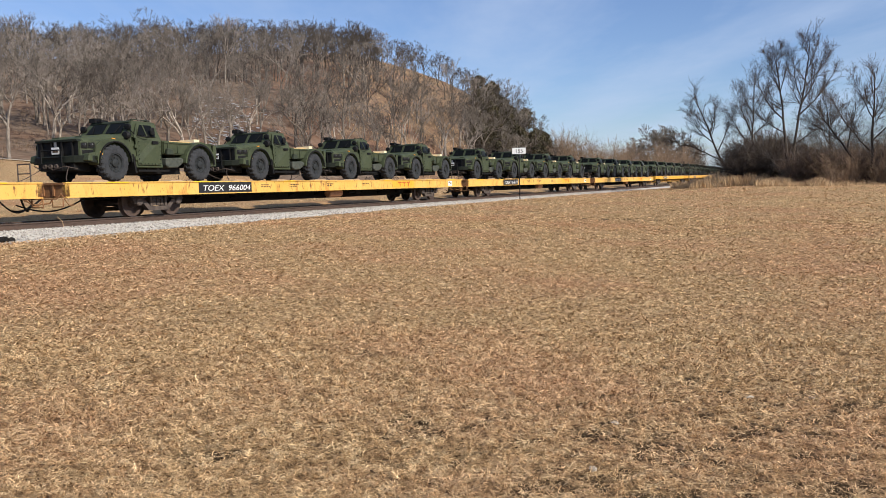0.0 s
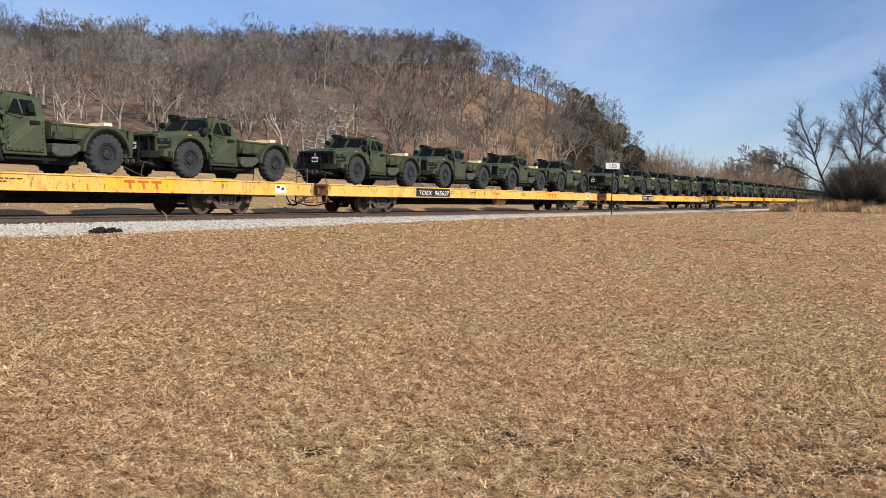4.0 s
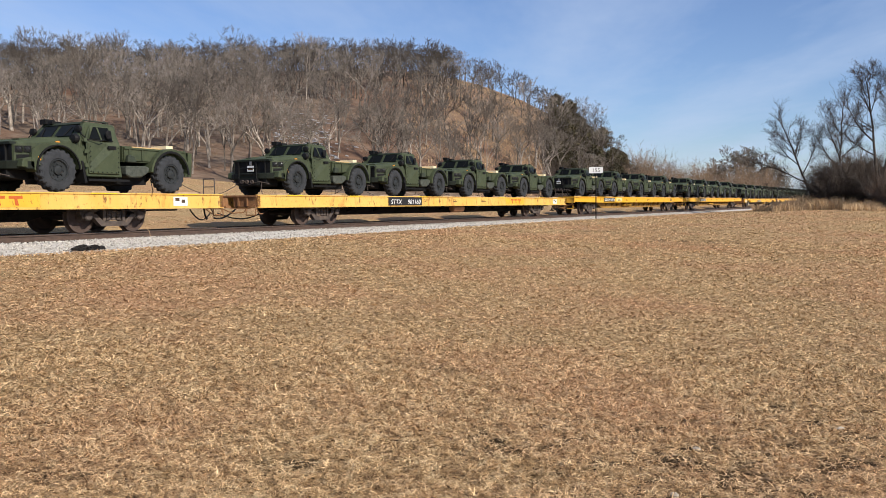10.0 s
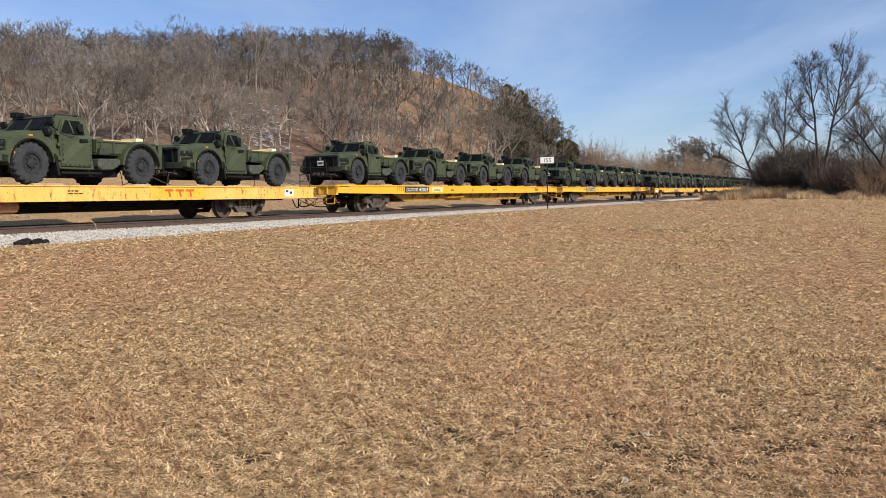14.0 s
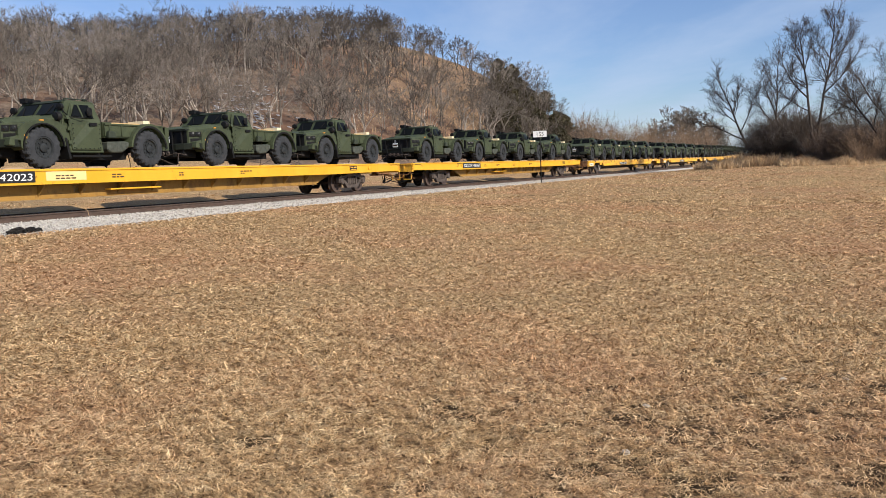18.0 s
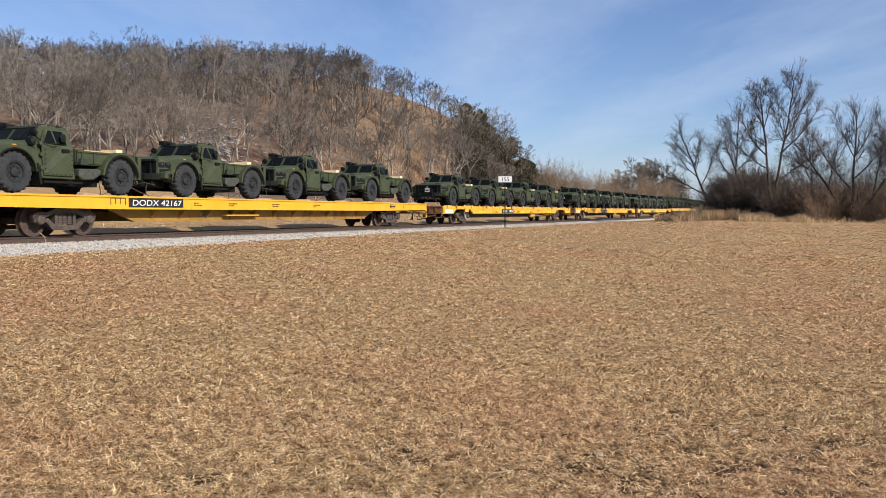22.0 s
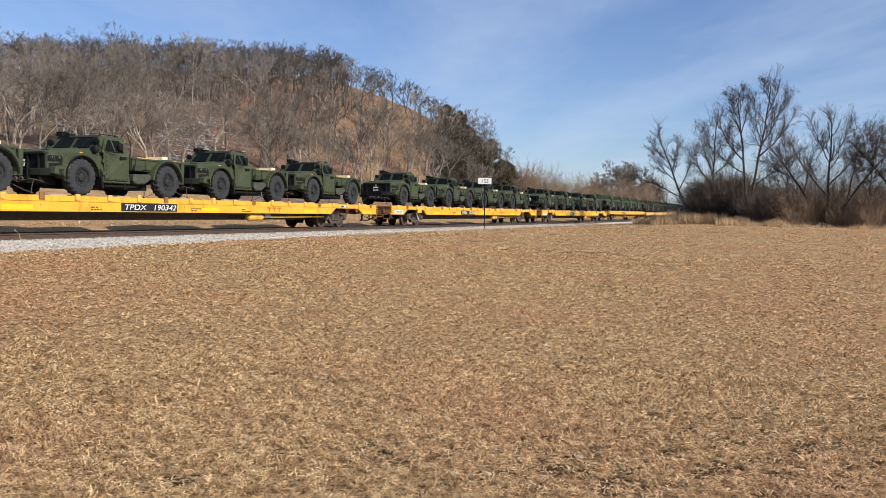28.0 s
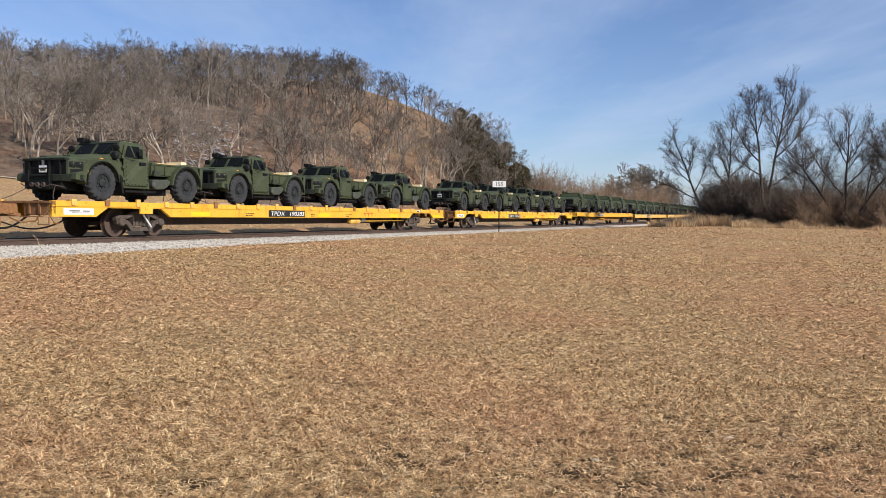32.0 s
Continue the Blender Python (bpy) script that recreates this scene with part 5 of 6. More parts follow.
SLACK = {0: (0, 0.42, 0.42, 0.42), 1: (0, 0, 0.3, 0.3), 2: (0.28, 0.06, 0.1, 0.1), 3: (0, 0, 0.14, 0.14)}     # trucks parked a little further back
FAR = 8               # from this car on, the train stays beyond eighty metres


def build_train():
    truck = army_truck()
    far_truck = merged(copy_thing(truck, Matrix()))
    makers = {"a": flat_car_a, "b": flat_car_b, "c": flat_car_c}
    mark_x = {0: 8.65, 1: 8.11, 2: 6.17, 3: 8.29, 4: 8.19, 5: 3.96, 6: 3.73}
    first = {}
    used = False
    for n, kind in KINDS.items():
        if n == FAR:
            first, used = {}, False
        if n in MARKS or kind not in first:
            rnd = random.Random(50 + n)
            extra = {"wide": 2.7} if n == 2 else {}
            car, wheels = makers[kind]("flat_car", MARKS.get(n, "TTDX 971842"), mark_x.get(n, 5.0), rnd, **extra)
            if n >= FAR:
                car = merged(car)
            first.setdefault(kind, car)
        else:
            car = copy_thing(first[kind], Matrix())
            wheels = [o for o in car.children if o.name.startswith("wheelset")]
        CARS[n], WHEELSETS[n] = car, wheels
        for k in range(4):
            x = HUB0 - 1.885 - k * PITCH - SLACK.get(n, (0, 0, 0, 0))[k]
            model = truck if n < FAR else far_truck
            if not used:
                t, used = model, True
            else:
                t = copy_thing(model, Matrix())
            LOADS[n, k] = (t, x)


build_train()


# ---- trees and brush ----
def tubes(segs, sides, name, mat):
    """One mesh of tapered prisms; segs rows: x y z x y z r0 r1."""
    a = np.asarray(segs, float)
    p, q, r0, r1 = a[:, 0:3], a[:, 3:6], a[:, 6], a[:, 7]
    d = q - p
    d /= np.maximum(np.linalg.norm(d, axis=1, keepdims=True), 1e-6)
    ref = np.where(np.abs(d[:, 2:3]) > 0.9, np.array([[1.0, 0, 0]]), np.array([[0, 0, 1.0]]))
    u = np.cross(d, ref)
    u /= np.linalg.norm(u, axis=1, keepdims=True)
    v = np.cross(d, u)
    n = len(a)
    verts = np.empty((n, 2, sides, 3))
    for k in range(sides):
        c, s = math.cos(2 * math.pi * k / sides), math.sin(2 * math.pi * k / sides)
        o = u * c + v * s
        verts[:, 0, k], verts[:, 1, k] = p + o * r0[:, None], q + o * r1[:, None]
    base = (np.arange(n) * 2 * sides)[:, None]
    quads = []
    for k in range(sides):
        k2 = (k + 1) % sides
        quads.append(base + np.array([[k, k2, sides + k2, sides + k]]))
    quads = np.stack(quads, 1).reshape(-1, 4)
    return mesh_arrays(name, verts.reshape(-1, 3), quads, mat)


def mesh_arrays(name, verts, faces, mat):
    me = bpy.data.meshes.new(name)
    verts, faces = np.asarray(verts, np.float32), np.asarray(faces, np.int32)
    k = faces.shape[1]
    me.vertices.add(len(verts))
    me.vertices.foreach_set("co", verts.ravel())
    me.loops.add(faces.size)
    me.loops.foreach_set("vertex_index", faces.ravel())
    me.polygons.add(len(faces))
    me.polygons.foreach_set("loop_start", np.arange(0, faces.size, k, dtype=np.int32))
    me.polygons.foreach_set("loop_total", np.full(len(faces), k, np.int32))
    me.update(calc_edges=True)
    me.materials.append(mat)
    return me


def forked(seed, first, r, depth=6, angle=0.5, up=0.04, wiggle=0.10, keep=0.86, stems=1, lean=(0.0, 0.0), twigs=1, flare=0.2, low=1):
    """Crown by repeated forking: every limb bends, sends out twigs and splits; rows x y z x y z r0 r1 level."""
    rnd = random.Random(seed)
    out, queue = [], []
    for k in range(stems):
        a = 6.28 * k / stems + rnd.uniform(-0.5, 0.5)
        l = flare if stems > 1 else 0.04
        d0 = Vector((math.cos(a) * l + lean[0], math.sin(a) * l + lean[1], 1)).normalized()
        queue.append((Vector((0.12 * k * math.cos(a), 0.12 * k * math.sin(a), -0.15)), d0, first * rnd.uniform(0.85, 1.15), r * rnd.uniform(0.8, 1.0), 0))
    while queue:
        p, d, length, r0, level = queue.pop(0)
        n = 4 if level == 0 else (3 if level < 4 else 2)
        end = r0 * 0.80
        for i in range(n):
            w = wiggle * (0.3 if level == 0 else 1.0)
            d = (d + Vector((rnd.gauss(0, w), rnd.gauss(0, w), rnd.gauss(0, w) + up * (level > 0)))).normalized()
            q = p + d * (length / n)
            out.append((*p, *q, r0 + (end - r0) * i / n, r0 + (end - r0) * (i + 1) / n, level))
            if low <= level <= depth and rnd.random() < 0.9:
                for _ in range(twigs):
                    side = Vector((rnd.gauss(0, 1), rnd.gauss(0, 1), rnd.gauss(0.2, 0.6)))
                    td = (d * 0.8 + side * 0.55).normalized()
                    s0, tl = p.lerp(q, rnd.random()), length * rnd.uniform(0.25, 0.6)
                    m = s0 + td * tl * 0.5
                    td = (td + Vector((rnd.gauss(0, 0.25), rnd.gauss(0, 0.25), rnd.gauss(0.1, 0.25)))).normalized()
                    out.append((*s0, *m, end * 0.3, end * 0.2, depth + 1))
                    out.append((*m, *(m + td * tl * 0.5), end * 0.2, end * 0.1, depth + 1))
                    side = Vector((rnd.gauss(0, 1), rnd.gauss(0, 1), rnd.gauss(0, 0.7)))
                    out.append((*m, *(m + (td + side * 0.6).normalized() * tl * 0.4), end * 0.16, end * 0.08, depth + 1))
            p = q
        if level < depth:
            ax = Vector((rnd.gauss(0, 1), rnd.gauss(0, 1), rnd.gauss(0, 0.4)))
            side = (ax - d * ax.dot(d)).normalized()
            other = d.cross(side)
            kids = [(side, 0.6, 0.80), (-side, 1.15, 0.66)]
            if rnd.random() < 0.35 or level == 0:
                kids.append((other * rnd.choice((-1, 1)), 1.1, 0.58))
            for sd, k, rk in kids:
                t = math.tan(angle * k * rnd.uniform(0.75, 1.25))
                queue.append((p, (d + sd * t).normalized(), length * keep * rnd.uniform(0.72, 1.08), end * rk, level + 1))
    return np.array(out)


def limbed(seed, limbs, wiggle=0.13, up=0.07):
    """A tree of chosen limbs, each clothed in side branches and twigs. limbs rows: parent (-1: the ground), where along it, lean to the right in degrees,
    lean away, length, bend in degrees, thickness; rows x y z x y z r0 r1 level."""
    rnd = random.Random(seed)
    out, paths = [], []

    def branch(p, d, length, r, level):
        n = (0, 4, 3, 2, 2)[level]
        for i in range(n):
            d = (d + Vector((rnd.gauss(0, wiggle), rnd.gauss(0, wiggle), rnd.gauss(0, wiggle) + up))).normalized()
            q = p + d * (length / n)
            out.append((*p, *q, r * (1 - 0.6 * i / n), r * (1 - 0.6 * (i + 1) / n), level))
            for _ in range((0, rnd.randint(1, 2), 1, rnd.randint(0, 1), 0)[level]):
                ax = Vector((rnd.gauss(0, 1), rnd.gauss(0, 1), rnd.gauss(0, 1)))
                side = (ax - d * ax.dot(d)).normalized()
                branch(p.lerp(q, rnd.random()), (d + side * rnd.uniform(0.45, 0.95)).normalized(), length * rnd.uniform(0.46, 0.72), r * 0.55, level + 1)
            p = q

    for parent, where, lean, away, length, bend, r in limbs:
        p = Vector((0, 0, -0.15)) if parent < 0 else paths[parent][round(where * 10)].copy()
        a, path = radians(lean), [p.copy()]
        for i in range(10):
            d = Vector((math.sin(a) + rnd.gauss(0, 0.07), math.sin(radians(away)) + rnd.gauss(0, 0.07), math.cos(a))).normalized()
            q = p + d * length / 10
            out.append((*p, *q, 0.72 * r * (1 - 0.08 * i), 0.72 * r * (0.92 - 0.08 * i), 0))
            if i > (4 if parent < 0 else 1):
                for _ in range(1 + i % 2 if i < 9 else 4):
                    ax = Vector((rnd.gauss(0, 1), rnd.gauss(0, 1), rnd.gauss(0, 0.6)))
                    side = (ax - d * ax.dot(d)).normalized()
                    branch(p.lerp(q, rnd.random()), (d + side * rnd.uniform(0.4, 0.9)).normalized(), min(0.26 * length + 0.35, 1.9) * rnd.uniform(0.7, 1.15) * (1.15 - 0.05 * i), r * (1 - 0.075 * i) * 0.36, 1)
            a, p = a + radians(bend) / 10, q
            path.append(p.copy())
        paths.append(path)
    return np.array(out)


def tree_from(rows, name, label, split=1, thin=0.012, kind_mats=(None, None)):
    """Empty with a trunk-and-limbs mesh and a crown of fine branches."""
    wood, fine = kind_mats[0] or M_BARK, kind_mats[1] or M_TWIG
    ob = tagged(empty(name), label, "tree")
    lo, hi = rows[rows[:, 8] <= split], rows[rows[:, 8] > split].copy()
    t = new("trunk", tubes(lo[:, :8], 6, "trunk", wood))
    t.parent = ob
    hi[:, 6:8] = np.maximum(hi[:, 6:8], thin)
    c = new("crown", tubes(hi[:, :8], 3, "crown", fine))
    c.parent = ob
    return ob


def polar(az, r):
    a = radians(az)
    return r * math.sin(a), r * math.cos(a)


FOOT_AZ, FOOT_R = [-180, -40, -20, -5, 3, 8, 180], [95, 92, 95, 115, 150, 190, 250]
RIDGE_RA, RIDGE_R = [-180, -60, -30, -10, 0, 7, 12, 180], [260, 230, 220, 215, 220, 235, 300, 400]


def hill_place(rnd, f0, f1, az0=-50, az1=5):
    az = rnd.uniform(az0, az1)
    f = rnd.uniform(f0, f1)
    r0, r1 = np.interp(az, FOOT_AZ, FOOT_R), np.interp(az, RIDGE_RA, RIDGE_R)
    return az, r0 + (r1 - r0) * f


def hill_woods():
    rnd = random.Random(21)
    kinds = []
    for i in range(8):
        h = [10.5, 9.5, 12, 11, 9, 12.5, 10, 11.5][i]
        rows = forked(100 + i, h * [0.40, 0.32, 0.48, 0.30, 0.34, 0.5, 0.42, 0.30][i], 0.21 + 0.025 * (i % 3), depth=6, angle=[0.42, 0.52, 0.34, 0.46, 0.54, 0.32, 0.42, 0.50][i],
                      up=0.06, wiggle=0.14 + 0.04 * (i % 2), keep=0.79)
        rows[:, :8] *= h / rows[:, 5].max()
        kinds.append(tree_from(rows, "hill_tree", "bare grey-brown oak standing on the wooded slope", 2, 0.014))
    first = [True] * 8
    count = 0
    pts = []
    while count < 315:
        az, r = hill_place(rnd, 0.0, 0.62)
        keep = 1.0 if az < -3 else 0.6
        if rnd.random() > keep:
            continue
        x, y = polar(az, r)
        if any((x - a) ** 2 + (y - b) ** 2 < 7 for a, b in pts[-60:]):
            continue
        pts.append((x, y))
        k = rnd.randrange(8)
        m = Matrix.Translation((x, y, z_at(x, y))) @ Matrix.Rotation(rnd.uniform(0, 6.28), 4, "Z") @ Matrix.Scale(rnd.uniform(0.75, 1.1), 4)
        if first[k]:
            kinds[k].matrix_basis, first[k] = m, False
            tagged(kinds[k], group="trees of the hill wood")
        else:
            t = copy_thing(kinds[k], m)
            t.matrix_basis = m
        count += 1
    # one tall tree stands clear at the end of the open slope
    x, y = polar(0.75, 178)
    m = Matrix.Translation((x, y, z_at(x, y))) @ Matrix.Rotation(2.2, 4, "Z") @ Matrix.Scale(1.05, 4)
    copy_thing(kinds[2], m).matrix_basis = m
    # the far wood up to the ridge and beyond it: one joined stand
    segs = []
    base = []
    for i in range(6):
        rows = forked(200 + i, 2.6, 0.15, depth=5, angle=0.52, up=0.03, wiggle=0.2, keep=0.80, low=4)
        rows[:, :8] *= 7.8 / rows[:, 5].max()
        base.append(rows)
    placed = 0
    while placed < 760:
        az, r = hill_place(rnd, 0.55, 1.12, -52, 5)
        if az > -5.5 and rnd.random() > 0.25:
            continue
        x, y = polar(az, r)
        z = z_at(x, y)
        b = base[rnd.randrange(6)]
        a, k = rnd.uniform(0, 6.28), rnd.uniform(0.65, 1.15)
        rot = np.array([[math.cos(a), -math.sin(a), 0], [math.sin(a), math.cos(a), 0], [0, 0, 1]]) * k
        s = b[:, :8].copy()
        s[:, 0:3] = s[:, 0:3] @ rot.T + (x, y, z)
        s[:, 3:6] = s[:, 3:6] @ rot.T + (x, y, z)
        s[:, 6:8] = np.maximum(s[:, 6:8] * k, 0.022)
        segs.append(s)
        placed += 1
    me = tubes(np.vstack(segs), 3, "far_wood", M_TWIG)
    tagged(new("far_wood", me), "dense bare winter wood along the ridge", "woods", kind="stuff")


def thicket(name, label, places, height, stems, mat, seed, thick=0.012, fan=0.5, twigs=3):
    """Many arching stems with side twigs, joined: places rows of (x, y, height factor)."""
    rnd = np.random.RandomState(seed)
    segs = []
    for x, y, hf in places:
        z = z_at(x, y) - 0.1
        for _ in range(stems):
            a, t = rnd.uniform(0, 6.28), rnd.uniform(0.05, fan)
            h = height * hf * rnd.uniform(0.5, 1.0)
            p = np.array([x + rnd.normal(0, 0.35), y + rnd.normal(0, 0.35), z])
            d = np.array([math.cos(a) * t, math.sin(a) * t, 1.0])
            n = 3
            for i in range(n):
                d = d + np.array([math.cos(a) * t * 0.35, math.sin(a) * t * 0.35, -0.06]) + rnd.normal(0, 0.10, 3)
                dn = d / np.linalg.norm(d)
                q = p + dn * h / n
                ra = thick * (1.6 - 0.5 * i)
                segs.append((*p, *q, ra, ra * 0.7))
                for _ in range(twigs):
                    td = dn + rnd.normal(0, 0.55, 3)
                    td /= np.linalg.norm(td)
                    s0 = p + (q - p) * rnd.rand()
                    segs.append((*s0, *(s0 + td * h * rnd.uniform(0.12, 0.3)), thick * 0.7, thick * 0.35))
                p = q
    me = tubes(segs, 3, name, mat)
    return tagged(new(name, me), label, "brush", kind="stuff")


def tall_grass(name, label, boxes, seed, height=1.1, count=9000, mat=None, width=0.012):
    """Standing dry stems as bent strips; boxes rows of az0 az1 r0 r1 weight height factor."""
    rnd = np.random.RandomState(seed)
    w = np.array([b[4] for b in boxes], float)
    pick = rnd.choice(len(boxes), count, p=w / w.sum())
    B = np.array(boxes)[pick]
    az = np.radians(B[:, 0] + (B[:, 1] - B[:, 0]) * rnd.rand(count))
    r = B[:, 2] + (B[:, 3] - B[:, 2]) * rnd.rand(count)
    x, y = r * np.sin(az), r * np.cos(az)
    z = ground_z(x, y) - 0.03
    h = height * B[:, 5] * rnd.uniform(0.35, 1.1, count) * np.clip(0.7 + 1.1 * ripple(x, y, 0.9, 77) + 0.7 * ripple(x, y, 2.3, 78), 0.12, 1.6)
    a = rnd.uniform(0, 6.28, count)
    lean = rnd.uniform(0.05, 0.8, count)
    face = rnd.uniform(0, 3.14, count)
    wx, wy = np.cos(face) * width * (0.6 + r / 90), np.sin(face) * width * (0.6 + r / 90)
    mx, my = x + np.cos(a) * lean * h * 0.35, y + np.sin(a) * lean * h * 0.35
    tx, ty = x + np.cos(a) * lean * h, y + np.sin(a) * lean * h
    V = np.stack([np.stack([x - wx, y - wy, z], 1), np.stack([x + wx, y + wy, z], 1), np.stack([mx + wx * .8, my + wy * .8, z + h * 0.6], 1),
                  np.stack([mx - wx * .8, my - wy * .8, z + h * 0.6], 1), np.stack([tx + wx * .3, ty + wy * .3, z + h], 1), np.stack([tx - wx * .3, ty - wy * .3, z + h], 1)], 1)
    base = (np.arange(count) * 6)[:, None]
    F = np.stack([base + [[0, 1, 2, 3]], base + [[3, 2, 4, 5]]], 1).reshape(-1, 4)
    me = mesh_arrays(name, V.reshape(-1, 3), F, mat or M_TALLGRASS)
    return tagged(new(name, me), label, "grass", kind="stuff")


def turf():
    """Matted dry blades lying in tussocks over the field, fine close by, coarser further off, and on the meadow behind the track."""
    layers = ((250000, 3.5, 9.0, 1, 3, 11), (190000, 8.5, 30.0, 1, 2, 12), (130000, 24.0, 88.0, 1, 2, 13), (26000, 22.0, 92.0, -1, 2, 14))
    for n, r0, r1, side, bends, seed in layers:
        rnd = np.random.RandomState(seed)
        az = np.radians(rnd.uniform(-45, 33, n) if side > 0 else rnd.uniform(-55, 8, n))
        r = r0 * (r1 / r0) ** rnd.rand(n)
        x, y = r * np.sin(az), r * np.cos(az)
        s, lat, rz = track_coords(x, y)
        ok = ((lat > 3.45) if side > 0 else (lat < -3.0)) & (rnd.rand(n) > bare_shade_weight(x, y) * 0.8)
        x, y, r, n = x[ok], y[ok], r[ok], int(ok.sum())
        # tussocks: blades gather on small mounds and thin out between them
        k = np.clip(8 / r, 0.12, 1.0)
        fine = np.clip(0.5 + 0.9 * ripple(x, y, 26.0, 32) + 0.8 * ripple(x, y, 52.0, 33), 0, 1)
        broad = np.clip(0.5 + 0.6 * ripple(x, y, 4.0, 31) + 0.9 * ripple(x, y, 12.0, 34), 0, 1)
        tuft = fine * k + broad * (1 - k)
        ok = rnd.rand(n) < 0.35 + 1.3 * tuft
        x, y, r, tuft, n = x[ok], y[ok], r[ok], tuft[ok], int(ok.sum())
        z = ground_z(x, y) + 0.003 + 0.042 * tuft * rnd.rand(n) * np.clip(9 / r, 0.35, 1)
        ln = np.clip(0.0095 * r, 0.045, 0.06 + 0.0012 * r) * rnd.uniform(0.5, 1.5, n)
        a = rnd.uniform(0, 2 * math.pi, n)
        stray = np.where(rnd.rand(n) < 0.035, 2.0, 1.0)
        rise = ln * rnd.uniform(0.02, 0.42, n) * (0.5 + 0.7 * tuft) * stray
        curl = rnd.uniform(-2.6, 2.6, n) / bends
        w = np.clip(0.00045 * r, 0.0016, 0.017) * rnd.uniform(0.5, 1.4, n)
        px, py, ang, rings = x, y, a, []
        for j in range(bends + 1):
            e = j / bends
            if j:
                px, py = px + np.cos(ang) * ln / bends, py + np.sin(ang) * ln / bends
                ang = ang + curl
            zz = z + rise * (math.sin(e * 2.4) if j < bends else rnd.uniform(-0.2, 1.1, n))
            ox, oy = -np.sin(ang) * w * (1 - 0.6 * e), np.cos(ang) * w * (1 - 0.6 * e)
            tilt = w * rnd.uniform(-0.6, 0.6, n)
            rings += [np.stack([px - ox, py - oy, zz - tilt], 1), np.stack([px + ox, py + oy, zz + tilt], 1)]
        V = np.stack(rings, 1)
        base = (np.arange(n) * 2 * (bends + 1))[:, None]
        F = np.stack([base + [[2 * j, 2 * j + 1, 2 * j + 3, 2 * j + 2]] for j in range(bends)], 1).reshape(-1, 4)
        me = mesh_arrays("turf", V.reshape(-1, 3), F, M_GRASS)
        tagged(new("turf", me), "short matted dry tan grass" if side > 0 else "rough tan meadow grass behind the railway", "grass", kind="stuff")


def cedar(seed, h):
    """Evergreen: trunk and a ragged cone of small foliage sprays."""
    rnd = np.random.RandomState(seed)
    ob = tagged(empty("cedar_tree"), "dark evergreen cedar on the hillside", "tree", "cedars on the hill")
    t = new("trunk", tubes([(0, 0, -0.2, 0, 0, h * 0.9, 0.12, 0.03)], 6, "trunk", M_BARK))
    t.parent = ob
    n = 900
    u = rnd.rand(n) ** 0.8
    z = h * (0.06 + 0.94 * u)
    rad = np.sin(np.pi * (0.22 + 0.76 * u)) ** 0.7 * h * 0.40 * rnd.uniform(0.4, 1.1, n) * (1 + 0.25 * np.sin(u * 17))
    a = rnd.uniform(0, 6.28, n)
    c = np.stack([rad * np.cos(a), rad * np.sin(a), z], 1)
    V = c[:, None, :] + rnd.normal(0, 0.17, (n, 4, 3)) * np.array([1, 1, 1.2])
    F = (np.arange(n) * 4)[:, None, None] + np.array([[[0, 1, 2], [0, 2, 3], [1, 2, 3]]])
    me = mesh_arrays("crown", V.reshape(-1, 3), F.reshape(-1, 3), M_CEDAR)
    cr = new("crown", me)
    cr.parent = ob
    return ob


def cedars():
    rnd = random.Random(8)
    kinds = [cedar(40 + i, [4.6, 3.8, 5.4][i]) for i in range(3)]
    spots = [(rnd.uniform(0.8, 5.6), rnd.uniform(0.25, 1.0)) for _ in range(58)]
    used = [False] * 3
    for az, f in spots:
        r0, r1 = np.interp(az, FOOT_AZ, FOOT_R), np.interp(az, RIDGE_RA, RIDGE_R)
        x, y = polar(az, r0 + (r1 - r0) * f)
        k = rnd.randrange(3)
        m = Matrix.Translation((x, y, z_at(x, y))) @ Matrix.Rotation(rnd.uniform(0, 6), 4, "Z") @ Matrix.Scale(rnd.uniform(0.65, 1.15), 4)
        if used[k]:
            copy_thing(kinds[k], m).matrix_basis = m
        else:
            kinds[k].matrix_basis, used[k] = m, True


